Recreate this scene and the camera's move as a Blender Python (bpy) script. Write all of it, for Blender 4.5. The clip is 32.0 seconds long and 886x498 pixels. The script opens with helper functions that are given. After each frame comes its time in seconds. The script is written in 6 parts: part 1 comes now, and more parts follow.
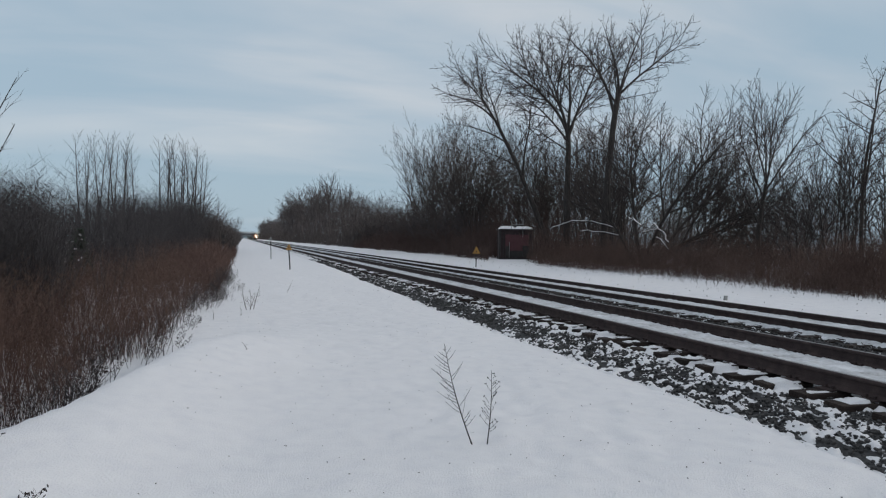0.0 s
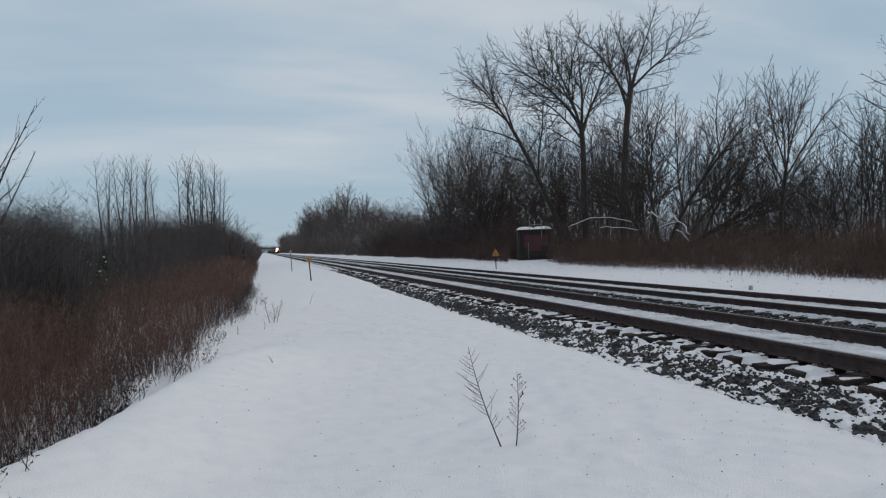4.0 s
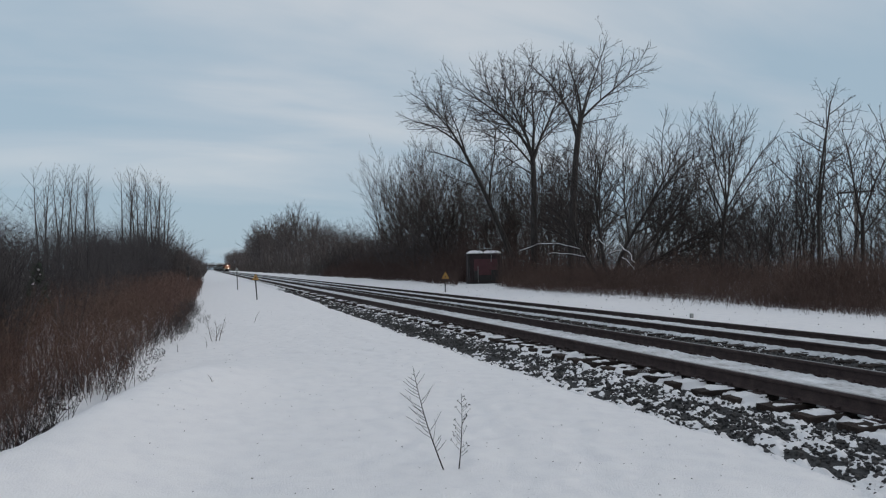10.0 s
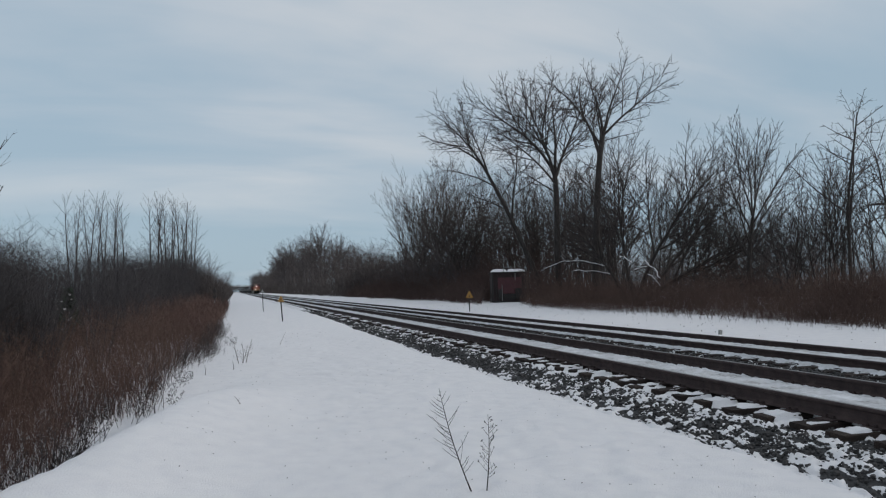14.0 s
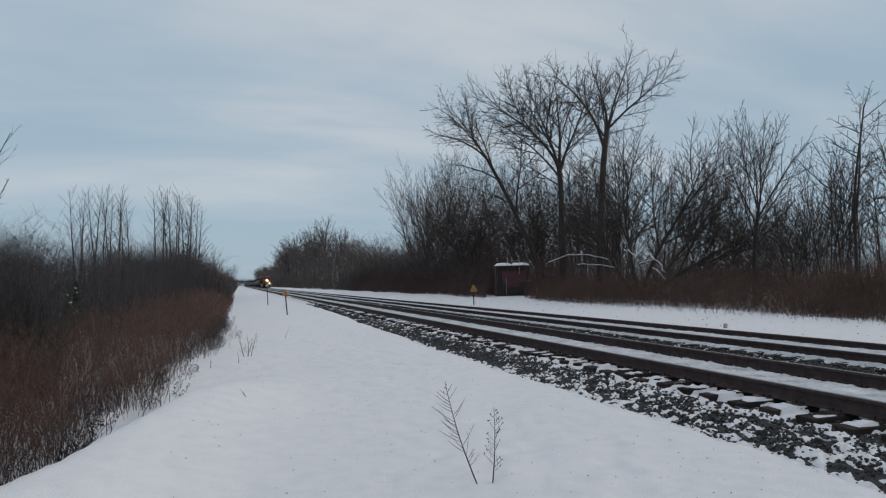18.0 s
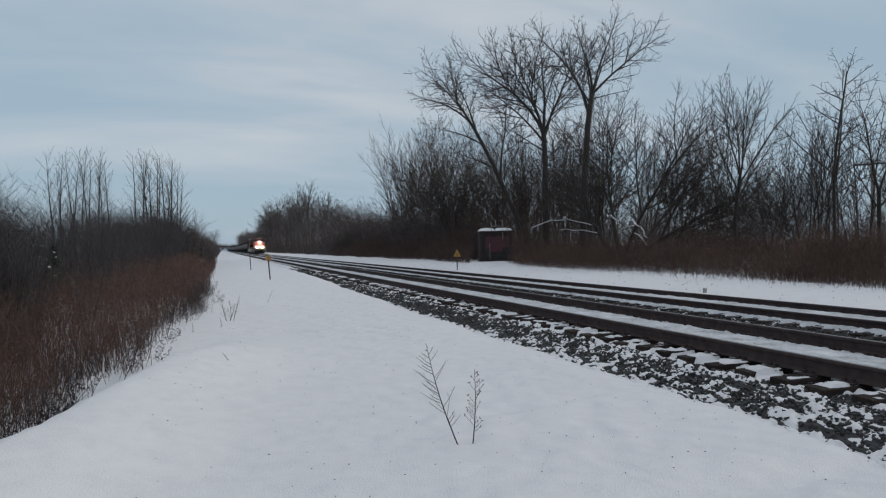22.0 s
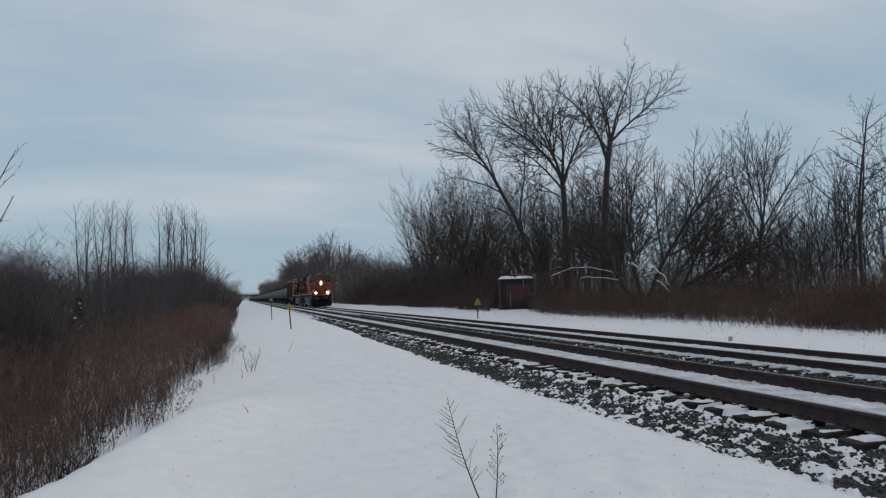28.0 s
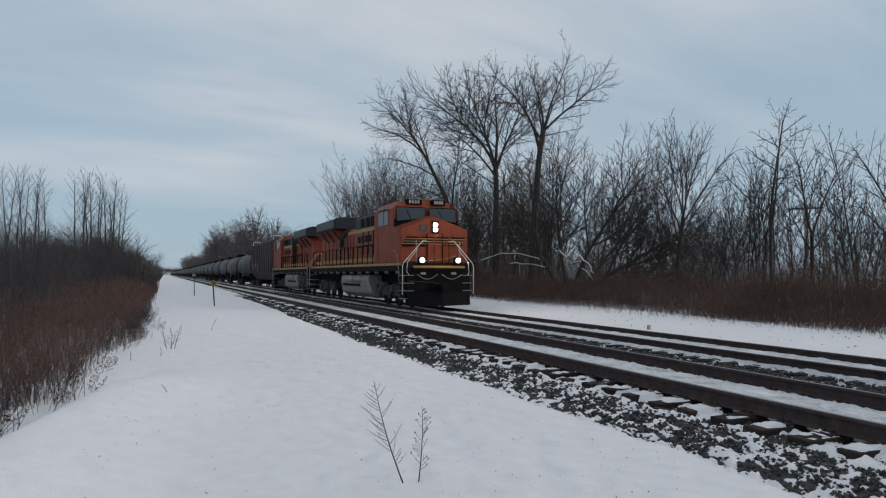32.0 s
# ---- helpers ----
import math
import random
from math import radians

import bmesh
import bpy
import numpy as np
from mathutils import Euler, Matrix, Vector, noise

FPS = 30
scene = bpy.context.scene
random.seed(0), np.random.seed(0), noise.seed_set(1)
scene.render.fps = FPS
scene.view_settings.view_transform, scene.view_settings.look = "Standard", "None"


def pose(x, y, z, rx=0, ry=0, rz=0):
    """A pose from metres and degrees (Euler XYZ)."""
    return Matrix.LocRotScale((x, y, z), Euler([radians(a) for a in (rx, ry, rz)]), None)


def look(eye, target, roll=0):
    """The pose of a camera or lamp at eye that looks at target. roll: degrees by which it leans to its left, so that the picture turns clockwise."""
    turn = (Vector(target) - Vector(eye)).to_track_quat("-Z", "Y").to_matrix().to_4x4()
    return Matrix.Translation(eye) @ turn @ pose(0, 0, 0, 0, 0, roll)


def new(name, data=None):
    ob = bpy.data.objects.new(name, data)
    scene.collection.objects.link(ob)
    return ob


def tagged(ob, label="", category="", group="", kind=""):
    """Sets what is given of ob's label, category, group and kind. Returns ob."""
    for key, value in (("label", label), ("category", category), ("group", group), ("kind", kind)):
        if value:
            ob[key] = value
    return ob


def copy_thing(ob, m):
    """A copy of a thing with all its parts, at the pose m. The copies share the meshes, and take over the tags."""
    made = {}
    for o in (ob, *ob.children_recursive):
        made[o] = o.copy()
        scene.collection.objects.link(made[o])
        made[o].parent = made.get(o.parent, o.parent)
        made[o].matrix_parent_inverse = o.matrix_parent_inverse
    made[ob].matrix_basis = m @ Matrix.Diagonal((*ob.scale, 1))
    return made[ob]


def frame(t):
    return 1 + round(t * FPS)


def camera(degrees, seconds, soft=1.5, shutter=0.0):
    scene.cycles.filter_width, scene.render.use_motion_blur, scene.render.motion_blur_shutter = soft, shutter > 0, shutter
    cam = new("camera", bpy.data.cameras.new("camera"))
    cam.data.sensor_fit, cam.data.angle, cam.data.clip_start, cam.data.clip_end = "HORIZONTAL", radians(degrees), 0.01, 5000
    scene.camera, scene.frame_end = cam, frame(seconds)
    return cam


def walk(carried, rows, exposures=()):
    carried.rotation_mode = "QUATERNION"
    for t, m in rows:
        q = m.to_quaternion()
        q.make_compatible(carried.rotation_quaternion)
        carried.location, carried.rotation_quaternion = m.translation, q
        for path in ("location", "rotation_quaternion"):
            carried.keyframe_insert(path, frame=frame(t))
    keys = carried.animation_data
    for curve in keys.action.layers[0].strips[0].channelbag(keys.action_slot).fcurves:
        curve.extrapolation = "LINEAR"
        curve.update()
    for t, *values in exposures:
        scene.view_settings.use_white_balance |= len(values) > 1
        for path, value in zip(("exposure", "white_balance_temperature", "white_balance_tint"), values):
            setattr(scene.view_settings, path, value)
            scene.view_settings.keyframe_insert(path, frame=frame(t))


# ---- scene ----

# ---------- camera: a phone held by hand beside the line ----------
cam = camera(66.22, 32.0, soft=1.2)
PATH = [
    (0.0, -0.014, -0.008, 1.737, 89.28, -0.75, -16.43),
    (0.5, -0.010, -0.001, 1.740, 88.35, -0.27, -15.36),
    (1.0, 0.000, -0.009, 1.733, 85.65, 0.12, -12.37),
    (1.5, -0.003, -0.002, 1.720, 87.64, 2.57, -15.13),
    (2.0, -0.007, -0.010, 1.723, 88.00, 2.05, -14.76),
    (2.5, -0.011, 0.006, 1.729, 89.63, 1.52, -15.73),
    (3.0, -0.009, 0.003, 1.729, 89.85, 1.48, -15.93),
    (3.5, -0.008, 0.005, 1.728, 89.57, 1.68, -15.24),
    (5.5, -0.020, -0.020, 1.716, 90.77, 3.57, -15.41),
    (6.0, -0.016, -0.000, 1.714, 90.98, 3.33, -16.50),
    (6.5, -0.016, -0.021, 1.719, 91.73, 3.57, -16.24),
    (7.0, -0.001, -0.007, 1.726, 92.40, 3.44, -16.48),
    (7.5, 0.004, -0.010, 1.729, 92.77, 2.74, -16.43),
    (8.0, -0.002, -0.002, 1.738, 93.71, 2.42, -16.51),
    (8.5, 0.015, 0.030, 1.716, 93.44, 1.65, -18.27),
    (9.0, 0.026, 0.037, 1.709, 93.07, 1.11, -19.84),
    (9.5, 0.016, 0.016, 1.710, 92.77, 0.91, -19.73),
    (10.0, 0.015, 0.008, 1.707, 91.48, 0.69, -19.04),
    (10.5, 0.012, -0.009, 1.711, 91.51, 1.29, -18.31),
    (11.0, 0.001, -0.021, 1.722, 91.70, 1.15, -16.77),
    (11.5, -0.007, -0.026, 1.718, 91.70, 0.99, -15.73),
    (12.0, -0.011, -0.030, 1.719, 92.07, 0.88, -15.61),
    (12.5, -0.003, -0.013, 1.722, 92.82, 1.02, -16.19),
    (13.0, 0.005, -0.010, 1.720, 92.75, 1.45, -16.72),
    (13.5, 0.010, -0.002, 1.713, 92.90, 1.57, -17.20),
    (14.0, 0.003, -0.009, 1.718, 93.13, 1.51, -17.04),
    (14.5, -0.001, -0.007, 1.719, 93.39, 1.28, -16.57),
    (16.5, 0.004, -0.003, 1.711, 92.88, 1.71, -16.66),
    (17.0, -0.008, -0.010, 1.713, 92.88, 1.61, -16.56),
    (17.5, -0.005, 0.006, 1.705, 92.56, 1.34, -16.62),
    (18.0, -0.007, 0.009, 1.709, 92.62, 1.50, -16.70),
    (18.5, -0.005, -0.003, 1.712, 92.40, 1.56, -16.63),
    (19.0, -0.008, -0.017, 1.715, 92.47, 1.70, -16.26),
    (19.5, -0.006, 0.008, 1.710, 92.36, 1.32, -14.78),
    (20.0, -0.001, 0.004, 1.712, 92.34, 1.14, -14.14),
    (20.5, -0.000, -0.008, 1.709, 91.92, 1.08, -14.41),
    (21.0, 0.000, 0.002, 1.702, 91.00, 0.92, -15.87),
    (21.5, 0.014, 0.012, 1.695, 89.43, 1.74, -16.92),
    (22.0, 0.016, 0.014, 1.694, 89.66, 1.39, -18.06),
    (22.5, -0.002, 0.002, 1.700, 89.72, 1.40, -17.52),
    (23.0, -0.005, -0.008, 1.708, 90.69, 1.56, -16.75),
    (23.5, -0.004, -0.004, 1.710, 91.49, 1.74, -16.71),
    (24.0, 0.012, 0.020, 1.729, 93.34, 2.16, -16.95),
    (24.5, 0.012, 0.015, 1.734, 94.12, 2.07, -17.20),
    (26.5, -0.003, 0.002, 1.733, 94.74, 1.76, -16.74),
    (27.0, -0.009, -0.001, 1.732, 93.97, 1.78, -15.29),
    (27.5, 0.009, 0.013, 1.730, 93.95, 1.79, -16.09),
    (28.0, 0.011, 0.001, 1.726, 93.75, 1.74, -16.35),
    (28.5, 0.002, -0.002, 1.734, 93.43, 1.63, -16.82),
    (29.0, 0.002, 0.002, 1.722, 92.98, 1.53, -16.76),
    (29.5, 0.001, 0.003, 1.724, 93.01, 1.83, -17.05),
    (30.0, -0.006, 0.005, 1.721, 92.96, 1.59, -17.38),
    (30.5, 0.001, 0.006, 1.728, 93.03, 1.54, -18.23),
    (31.0, 0.003, 0.007, 1.738, 93.04, 0.80, -18.29),
    (31.5, 0.007, 0.018, 1.741, 92.73, 0.53, -19.56),
    (32.0, 0.007, 0.021, 1.741, 92.15, -0.12, -22.29),
]
walk(cam, [(t, pose(x, y, z, rx, ry, rz)) for t, x, y, z, rx, ry, rz in PATH],
     exposures=[(0, -0.01), (12, -0.03), (18, -0.07), (24, -0.08), (31, -0.08), (32, -0.03)])

# ---------- sky and light: winter overcast with thin blue breaks ----------
EL, AZ = radians(17), radians(128)
world = bpy.data.worlds.new("world")
scene.world = world
world.use_nodes = True
wt = world.node_tree
wt.nodes.clear()
w_out = wt.nodes.new("ShaderNodeOutputWorld")
w_bg = wt.nodes.new("ShaderNodeBackground")
w_bg.inputs["Strength"].default_value = 0.1
w_sky = wt.nodes.new("ShaderNodeTexSky")
w_sky.sky_type = "NISHITA"
w_sky.sun_disc = False
w_sky.sun_elevation, w_sky.sun_rotation = EL, AZ
w_tc = wt.nodes.new("ShaderNodeTexCoord")
w_sep = wt.nodes.new("ShaderNodeSeparateXYZ")
wt.links.new(w_tc.outputs["Generated"], w_sep.inputs[0])
# the clouds lie on a flat layer: directions divided by their height
w_add = wt.nodes.new("ShaderNodeMath")
w_add.operation = "ADD"
w_add.inputs[1].default_value = 0.36
wt.links.new(w_sep.outputs["Z"], w_add.inputs[0])
w_max = wt.nodes.new("ShaderNodeMath")
w_max.operation = "MAXIMUM"
w_max.inputs[1].default_value = 0.05
wt.links.new(w_add.outputs[0], w_max.inputs[0])
w_div = []
for axis in ("X", "Y"):
    d = wt.nodes.new("ShaderNodeMath")
    d.operation = "DIVIDE"
    wt.links.new(w_sep.outputs[axis], d.inputs[0])
    wt.links.new(w_max.outputs[0], d.inputs[1])
    w_div.append(d)
w_com = wt.nodes.new("ShaderNodeCombineXYZ")
wt.links.new(w_div[0].outputs[0], w_com.inputs["X"])
wt.links.new(w_div[1].outputs[0], w_com.inputs["Y"])
w_map = wt.nodes.new("ShaderNodeMapping")
w_map.inputs["Rotation"].default_value = (0, 0, radians(28))
w_map.inputs["Scale"].default_value = (0.6, 1.5, 1)
w_map.inputs["Location"].default_value = (0.7, 1.6, 0)
wt.links.new(w_com.outputs[0], w_map.inputs["Vector"])
w_n = wt.nodes.new("ShaderNodeTexNoise")
w_n.inputs["Scale"].default_value = 0.95
w_n.inputs["Detail"].default_value = 5
w_n.inputs["Roughness"].default_value = 0.5
w_n.inputs["Distortion"].default_value = 0.25
wt.links.new(w_map.outputs[0], w_n.inputs["Vector"])
# thin wisps drawn out by the wind
w_map2 = wt.nodes.new("ShaderNodeMapping")
w_map2.inputs["Rotation"].default_value = (0, 0, radians(20))
w_map2.inputs["Scale"].default_value = (0.5, 2.0, 1)
w_map2.inputs["Location"].default_value = (3.1, 0.4, 0)
wt.links.new(w_com.outputs[0], w_map2.inputs["Vector"])
w_n2 = wt.nodes.new("ShaderNodeTexNoise")
w_n2.inputs["Scale"].default_value = 2.3
w_n2.inputs["Detail"].default_value = 7
w_n2.inputs["Roughness"].default_value = 0.55
w_n2.inputs["Distortion"].default_value = 0.7
wt.links.new(w_map2.outputs[0], w_n2.inputs["Vector"])
w_wisp = wt.nodes.new("ShaderNodeMath")
w_wisp.operation = "MULTIPLY_ADD"
w_wisp.inputs[1].default_value, w_wisp.inputs[2].default_value = 0.32, -0.16
wt.links.new(w_n2.outputs["Fac"], w_wisp.inputs[0])
w_both = wt.nodes.new("ShaderNodeMath")
w_both.operation = "ADD"
wt.links.new(w_n.outputs["Fac"], w_both.inputs[0])
wt.links.new(w_wisp.outputs[0], w_both.inputs[1])
w_r = wt.nodes.new("ShaderNodeValToRGB")
w_r.color_ramp.elements[0].position, w_r.color_ramp.elements[0].color = 0.39, (3.75, 4.95, 6.0, 1)
w_r.color_ramp.elements[1].position, w_r.color_ramp.elements[1].color = 0.63, (5.85, 6.35, 6.88, 1)
mid = w_r.color_ramp.elements.new(0.5)
mid.color = (4.45, 5.4, 6.3, 1)
# thicker and whiter overhead than low down
w_el = wt.nodes.new("ShaderNodeMath")
w_el.operation = "MULTIPLY_ADD"
w_el.inputs[1].default_value, w_el.inputs[2].default_value = 0.45, -0.105
wt.links.new(w_sep.outputs["Z"], w_el.inputs[0])
w_sum = wt.nodes.new("ShaderNodeMath")
w_sum.operation = "ADD"
wt.links.new(w_both.outputs[0], w_sum.inputs[0])
wt.links.new(w_el.outputs[0], w_sum.inputs[1])
wt.links.new(w_sum.outputs[0], w_r.inputs["Fac"])
w_mix = wt.nodes.new("ShaderNodeMix")
w_mix.data_type = "RGBA"
w_mix.inputs["Factor"].default_value = 0.9
wt.links.new(w_sky.outputs[0], w_mix.inputs["A"])
wt.links.new(w_r.outputs[0], w_mix.inputs["B"])
wt.links.new(w_mix.outputs["Result"], w_bg.inputs["Color"])
wt.links.new(w_bg.outputs[0], w_out.inputs[0])

sun = new("sun", bpy.data.lights.new("sun", "SUN"))
sun.data.energy, sun.data.angle, sun.data.color = 0.95, radians(14), (1.0, 0.90, 0.80)
SUN_WAY = Vector((math.sin(AZ) * math.cos(EL), math.cos(AZ) * math.cos(EL), math.sin(EL)))
sun.matrix_world = look(SUN_WAY * 50, (0, 0, 0))


# ---------- materials ----------
def material(name, stops, scale=5.0, rough=0.8, bump=0.2, metal=0.0, stretch=(1, 1, 1), fine=60.0, depth=0.02, island=0.0, objects=0.0, spec=0.5):
    """Two scales of noise over a colour ramp (stops: position, colour), with bump, and a shift for each island or object."""
    m = bpy.data.materials.new(name)
    m.use_nodes = True
    nt = m.node_tree
    bsdf = nt.nodes["Principled BSDF"]
    bsdf.inputs["Metallic"].default_value = metal
    bsdf.inputs["Specular IOR Level"].default_value = spec
    tc = nt.nodes.new("ShaderNodeTexCoord")
    mp = nt.nodes.new("ShaderNodeMapping")
    mp.inputs["Scale"].default_value = stretch
    nt.links.new(tc.outputs["Object"], mp.inputs["Vector"])
    n1 = nt.nodes.new("ShaderNodeTexNoise")
    n1.inputs["Scale"].default_value, n1.inputs["Detail"].default_value = scale, 4
    n2 = nt.nodes.new("ShaderNodeTexNoise")
    n2.inputs["Scale"].default_value, n2.inputs["Detail"].default_value = fine, 3
    for n in (n1, n2):
        nt.links.new(mp.outputs[0], n.inputs["Vector"])
    mx = nt.nodes.new("ShaderNodeMath")
    mx.operation = "MULTIPLY_ADD"
    mx.inputs[1].default_value = 0.4
    nt.links.new(n2.outputs["Fac"], mx.inputs[0])
    sc = nt.nodes.new("ShaderNodeMath")
    sc.operation = "MULTIPLY"
    sc.inputs[1].default_value = 0.6
    nt.links.new(n1.outputs["Fac"], sc.inputs[0])
    nt.links.new(sc.outputs[0], mx.inputs[2])
    last = mx
    if island or objects:
        source = nt.nodes.new("ShaderNodeNewGeometry" if island else "ShaderNodeObjectInfo")
        off = nt.nodes.new("ShaderNodeMath")
        off.operation = "MULTIPLY_ADD"
        off.inputs[1].default_value = island or objects
        nt.links.new(source.outputs["Random Per Island" if island else "Random"], off.inputs[0])
        sub = nt.nodes.new("ShaderNodeMath")
        sub.operation = "SUBTRACT"
        sub.inputs[1].default_value = (island or objects) / 2
        nt.links.new(last.outputs[0], sub.inputs[0])
        nt.links.new(sub.outputs[0], off.inputs[2])
        last = off
    ramp = nt.nodes.new("ShaderNodeValToRGB")
    els = ramp.color_ramp.elements
    while len(els) < len(stops):
        els.new(0.5)
    for e, (p, c) in zip(els, stops):
        e.position, e.color = p, (*c, 1)
    nt.links.new(last.outputs[0], ramp.inputs["Fac"])
    nt.links.new(ramp.outputs["Color"], bsdf.inputs["Base Color"])
    rr = nt.nodes.new("ShaderNodeMapRange")
    rr.inputs["To Min"].default_value, rr.inputs["To Max"].default_value = max(0.03, rough - 0.12), min(1, rough + 0.12)
    nt.links.new(n2.outputs["Fac"], rr.inputs["Value"])
    nt.links.new(rr.outputs[0], bsdf.inputs["Roughness"])
    if bump:
        b = nt.nodes.new("ShaderNodeBump")
        b.inputs["Strength"].default_value, b.inputs["Distance"].default_value = bump, depth
        nt.links.new(mx.outputs[0], b.inputs["Height"])
        nt.links.new(b.outputs[0], bsdf.inputs["Normal"])
    return m


def glow(name, colour, strength):
    m = bpy.data.materials.new(name)
    m.use_nodes = True
    b = m.node_tree.nodes["Principled BSDF"]
    b.inputs["Base Color"].default_value = (*colour, 1)
    b.inputs["Emission Color"].default_value = (*colour, 1)
    b.inputs["Emission Strength"].default_value = strength
    return m


SNOW = material("snow", [(0.3, (0.735, 0.732, 0.765)), (0.5, (0.797, 0.79, 0.81)), (0.7, (0.832, 0.825, 0.838))], scale=4.5, rough=0.75, bump=0.9, fine=70, depth=0.03, spec=0.3)
GREYSNOW = material("trodden_snow", [(0.3, (0.22, 0.215, 0.215)), (0.43, (0.48, 0.49, 0.51)), (0.7, (0.72, 0.74, 0.775))], scale=2.6, rough=0.8, bump=0.8, fine=14, depth=0.02, spec=0.2)
BALLAST = material("ballast", [(0.3, (0.03, 0.03, 0.032)), (0.55, (0.07, 0.07, 0.072)), (0.75, (0.13, 0.13, 0.13))], scale=9, rough=0.9, bump=1.0, fine=45, depth=0.04, spec=0.15)
STONE = material("stone", [(0.25, (0.026, 0.0255, 0.027)), (0.5, (0.054, 0.053, 0.054)), (0.8, (0.125, 0.12, 0.118))], scale=14, rough=0.85, bump=0.4, fine=90, depth=0.006, island=0.5, spec=0.15)
TIE = material("creosoted_wood", [(0.3, (0.018, 0.014, 0.013)), (0.55, (0.038, 0.029, 0.026)), (0.8, (0.075, 0.059, 0.051))], scale=6, rough=0.9, bump=0.8, stretch=(1, 8, 8), fine=40, depth=0.01, objects=0.3, spec=0.15)
RUST = material("rusty_rail", [(0.3, (0.030, 0.023, 0.0235)), (0.55, (0.058, 0.043, 0.042)), (0.8, (0.098, 0.074, 0.069))], scale=7, rough=0.8, bump=0.25, fine=70, depth=0.004, spec=0.15)
STEEL = material("worn_steel", [(0.3, (0.16, 0.15, 0.15)), (0.7, (0.32, 0.31, 0.31))], scale=3, rough=0.42, bump=0.05, metal=0.7, stretch=(6, 1, 1), fine=40)
BARK = material("grey_bark", [(0.3, (0.026, 0.0235, 0.023)), (0.55, (0.048, 0.043, 0.041)), (0.8, (0.10, 0.091, 0.086))], scale=3, rough=0.95, bump=0.7, stretch=(3, 3, 0.6), fine=30, depth=0.02, spec=0.15)
TWIG = material("twig", [(0.3, (0.034, 0.029, 0.029)), (0.6, (0.060, 0.052, 0.050)), (0.8, (0.10, 0.086, 0.081))], scale=2, rough=0.95, bump=0, fine=20, island=0.3, spec=0.15)
BRUSH = material("brown_brush", [(0.25, (0.054, 0.036, 0.032)), (0.5, (0.097, 0.064, 0.055)), (0.8, (0.16, 0.112, 0.091))], scale=0.5, rough=0.95, bump=0, fine=4, island=0.3, spec=0.15)
REDBRUSH = material("red_brown_brush", [(0.22, (0.044, 0.028, 0.028)), (0.48, (0.094, 0.061, 0.054)), (0.76, (0.175, 0.120, 0.098))], scale=0.7, rough=0.95, bump=0, fine=4, island=0.35, spec=0.12)
DARKBRUSH = material("dark_brush", [(0.25, (0.029, 0.028, 0.031)), (0.5, (0.052, 0.049, 0.052)), (0.8, (0.088, 0.083, 0.085))], scale=0.4, rough=0.95, bump=0, fine=4, island=0.3, spec=0.12)
POPLAR = material("pale_twig", [(0.3, (0.036, 0.033, 0.034)), (0.6, (0.062, 0.057, 0.057)), (0.8, (0.10, 0.093, 0.091))], scale=2, rough=0.95, bump=0, fine=20, island=0.3, spec=0.15)
# twigs at middle distance: a half step of haze mixed into the grey-brown
MIDTWIG = material("half_hazed_twig", [(0.3, (0.050, 0.043, 0.042)), (0.6, (0.084, 0.073, 0.070)), (0.8, (0.125, 0.11, 0.105))], scale=0.5, rough=0.95, bump=0, fine=5, island=0.3, spec=0.1)
# far twigs: distance haze is painted in as a paler grey
FARTWIG = material("hazed_grey_twig", [(0.3, (0.064, 0.056, 0.057)), (0.6, (0.10, 0.089, 0.088)), (0.8, (0.14, 0.126, 0.123))], scale=0.3, rough=0.95, bump=0, fine=3, island=0.3, spec=0.1)
# far brush: haze put into the colour, greyer than the near brush
FARBRUSH = material("hazed_brown_brush", [(0.3, (0.056, 0.039, 0.036)), (0.6, (0.094, 0.066, 0.060)), (0.8, (0.14, 0.102, 0.09))], scale=0.2, rough=0.95, bump=0, fine=3, island=0.35, spec=0.1)
TAN = material("dry_seed_heads", [(0.25, (0.055, 0.038, 0.033)), (0.5, (0.10, 0.070, 0.057)), (0.8, (0.17, 0.125, 0.098))], scale=0.5, rough=0.95, bump=0, fine=6, island=0.3, spec=0.1)
EVERGREEN = material("evergreen_needles", [(0.3, (0.012, 0.022, 0.014)), (0.6, (0.022, 0.042, 0.024)), (0.8, (0.04, 0.07, 0.04))], scale=2, rough=0.8, bump=0, fine=20, island=0.3)


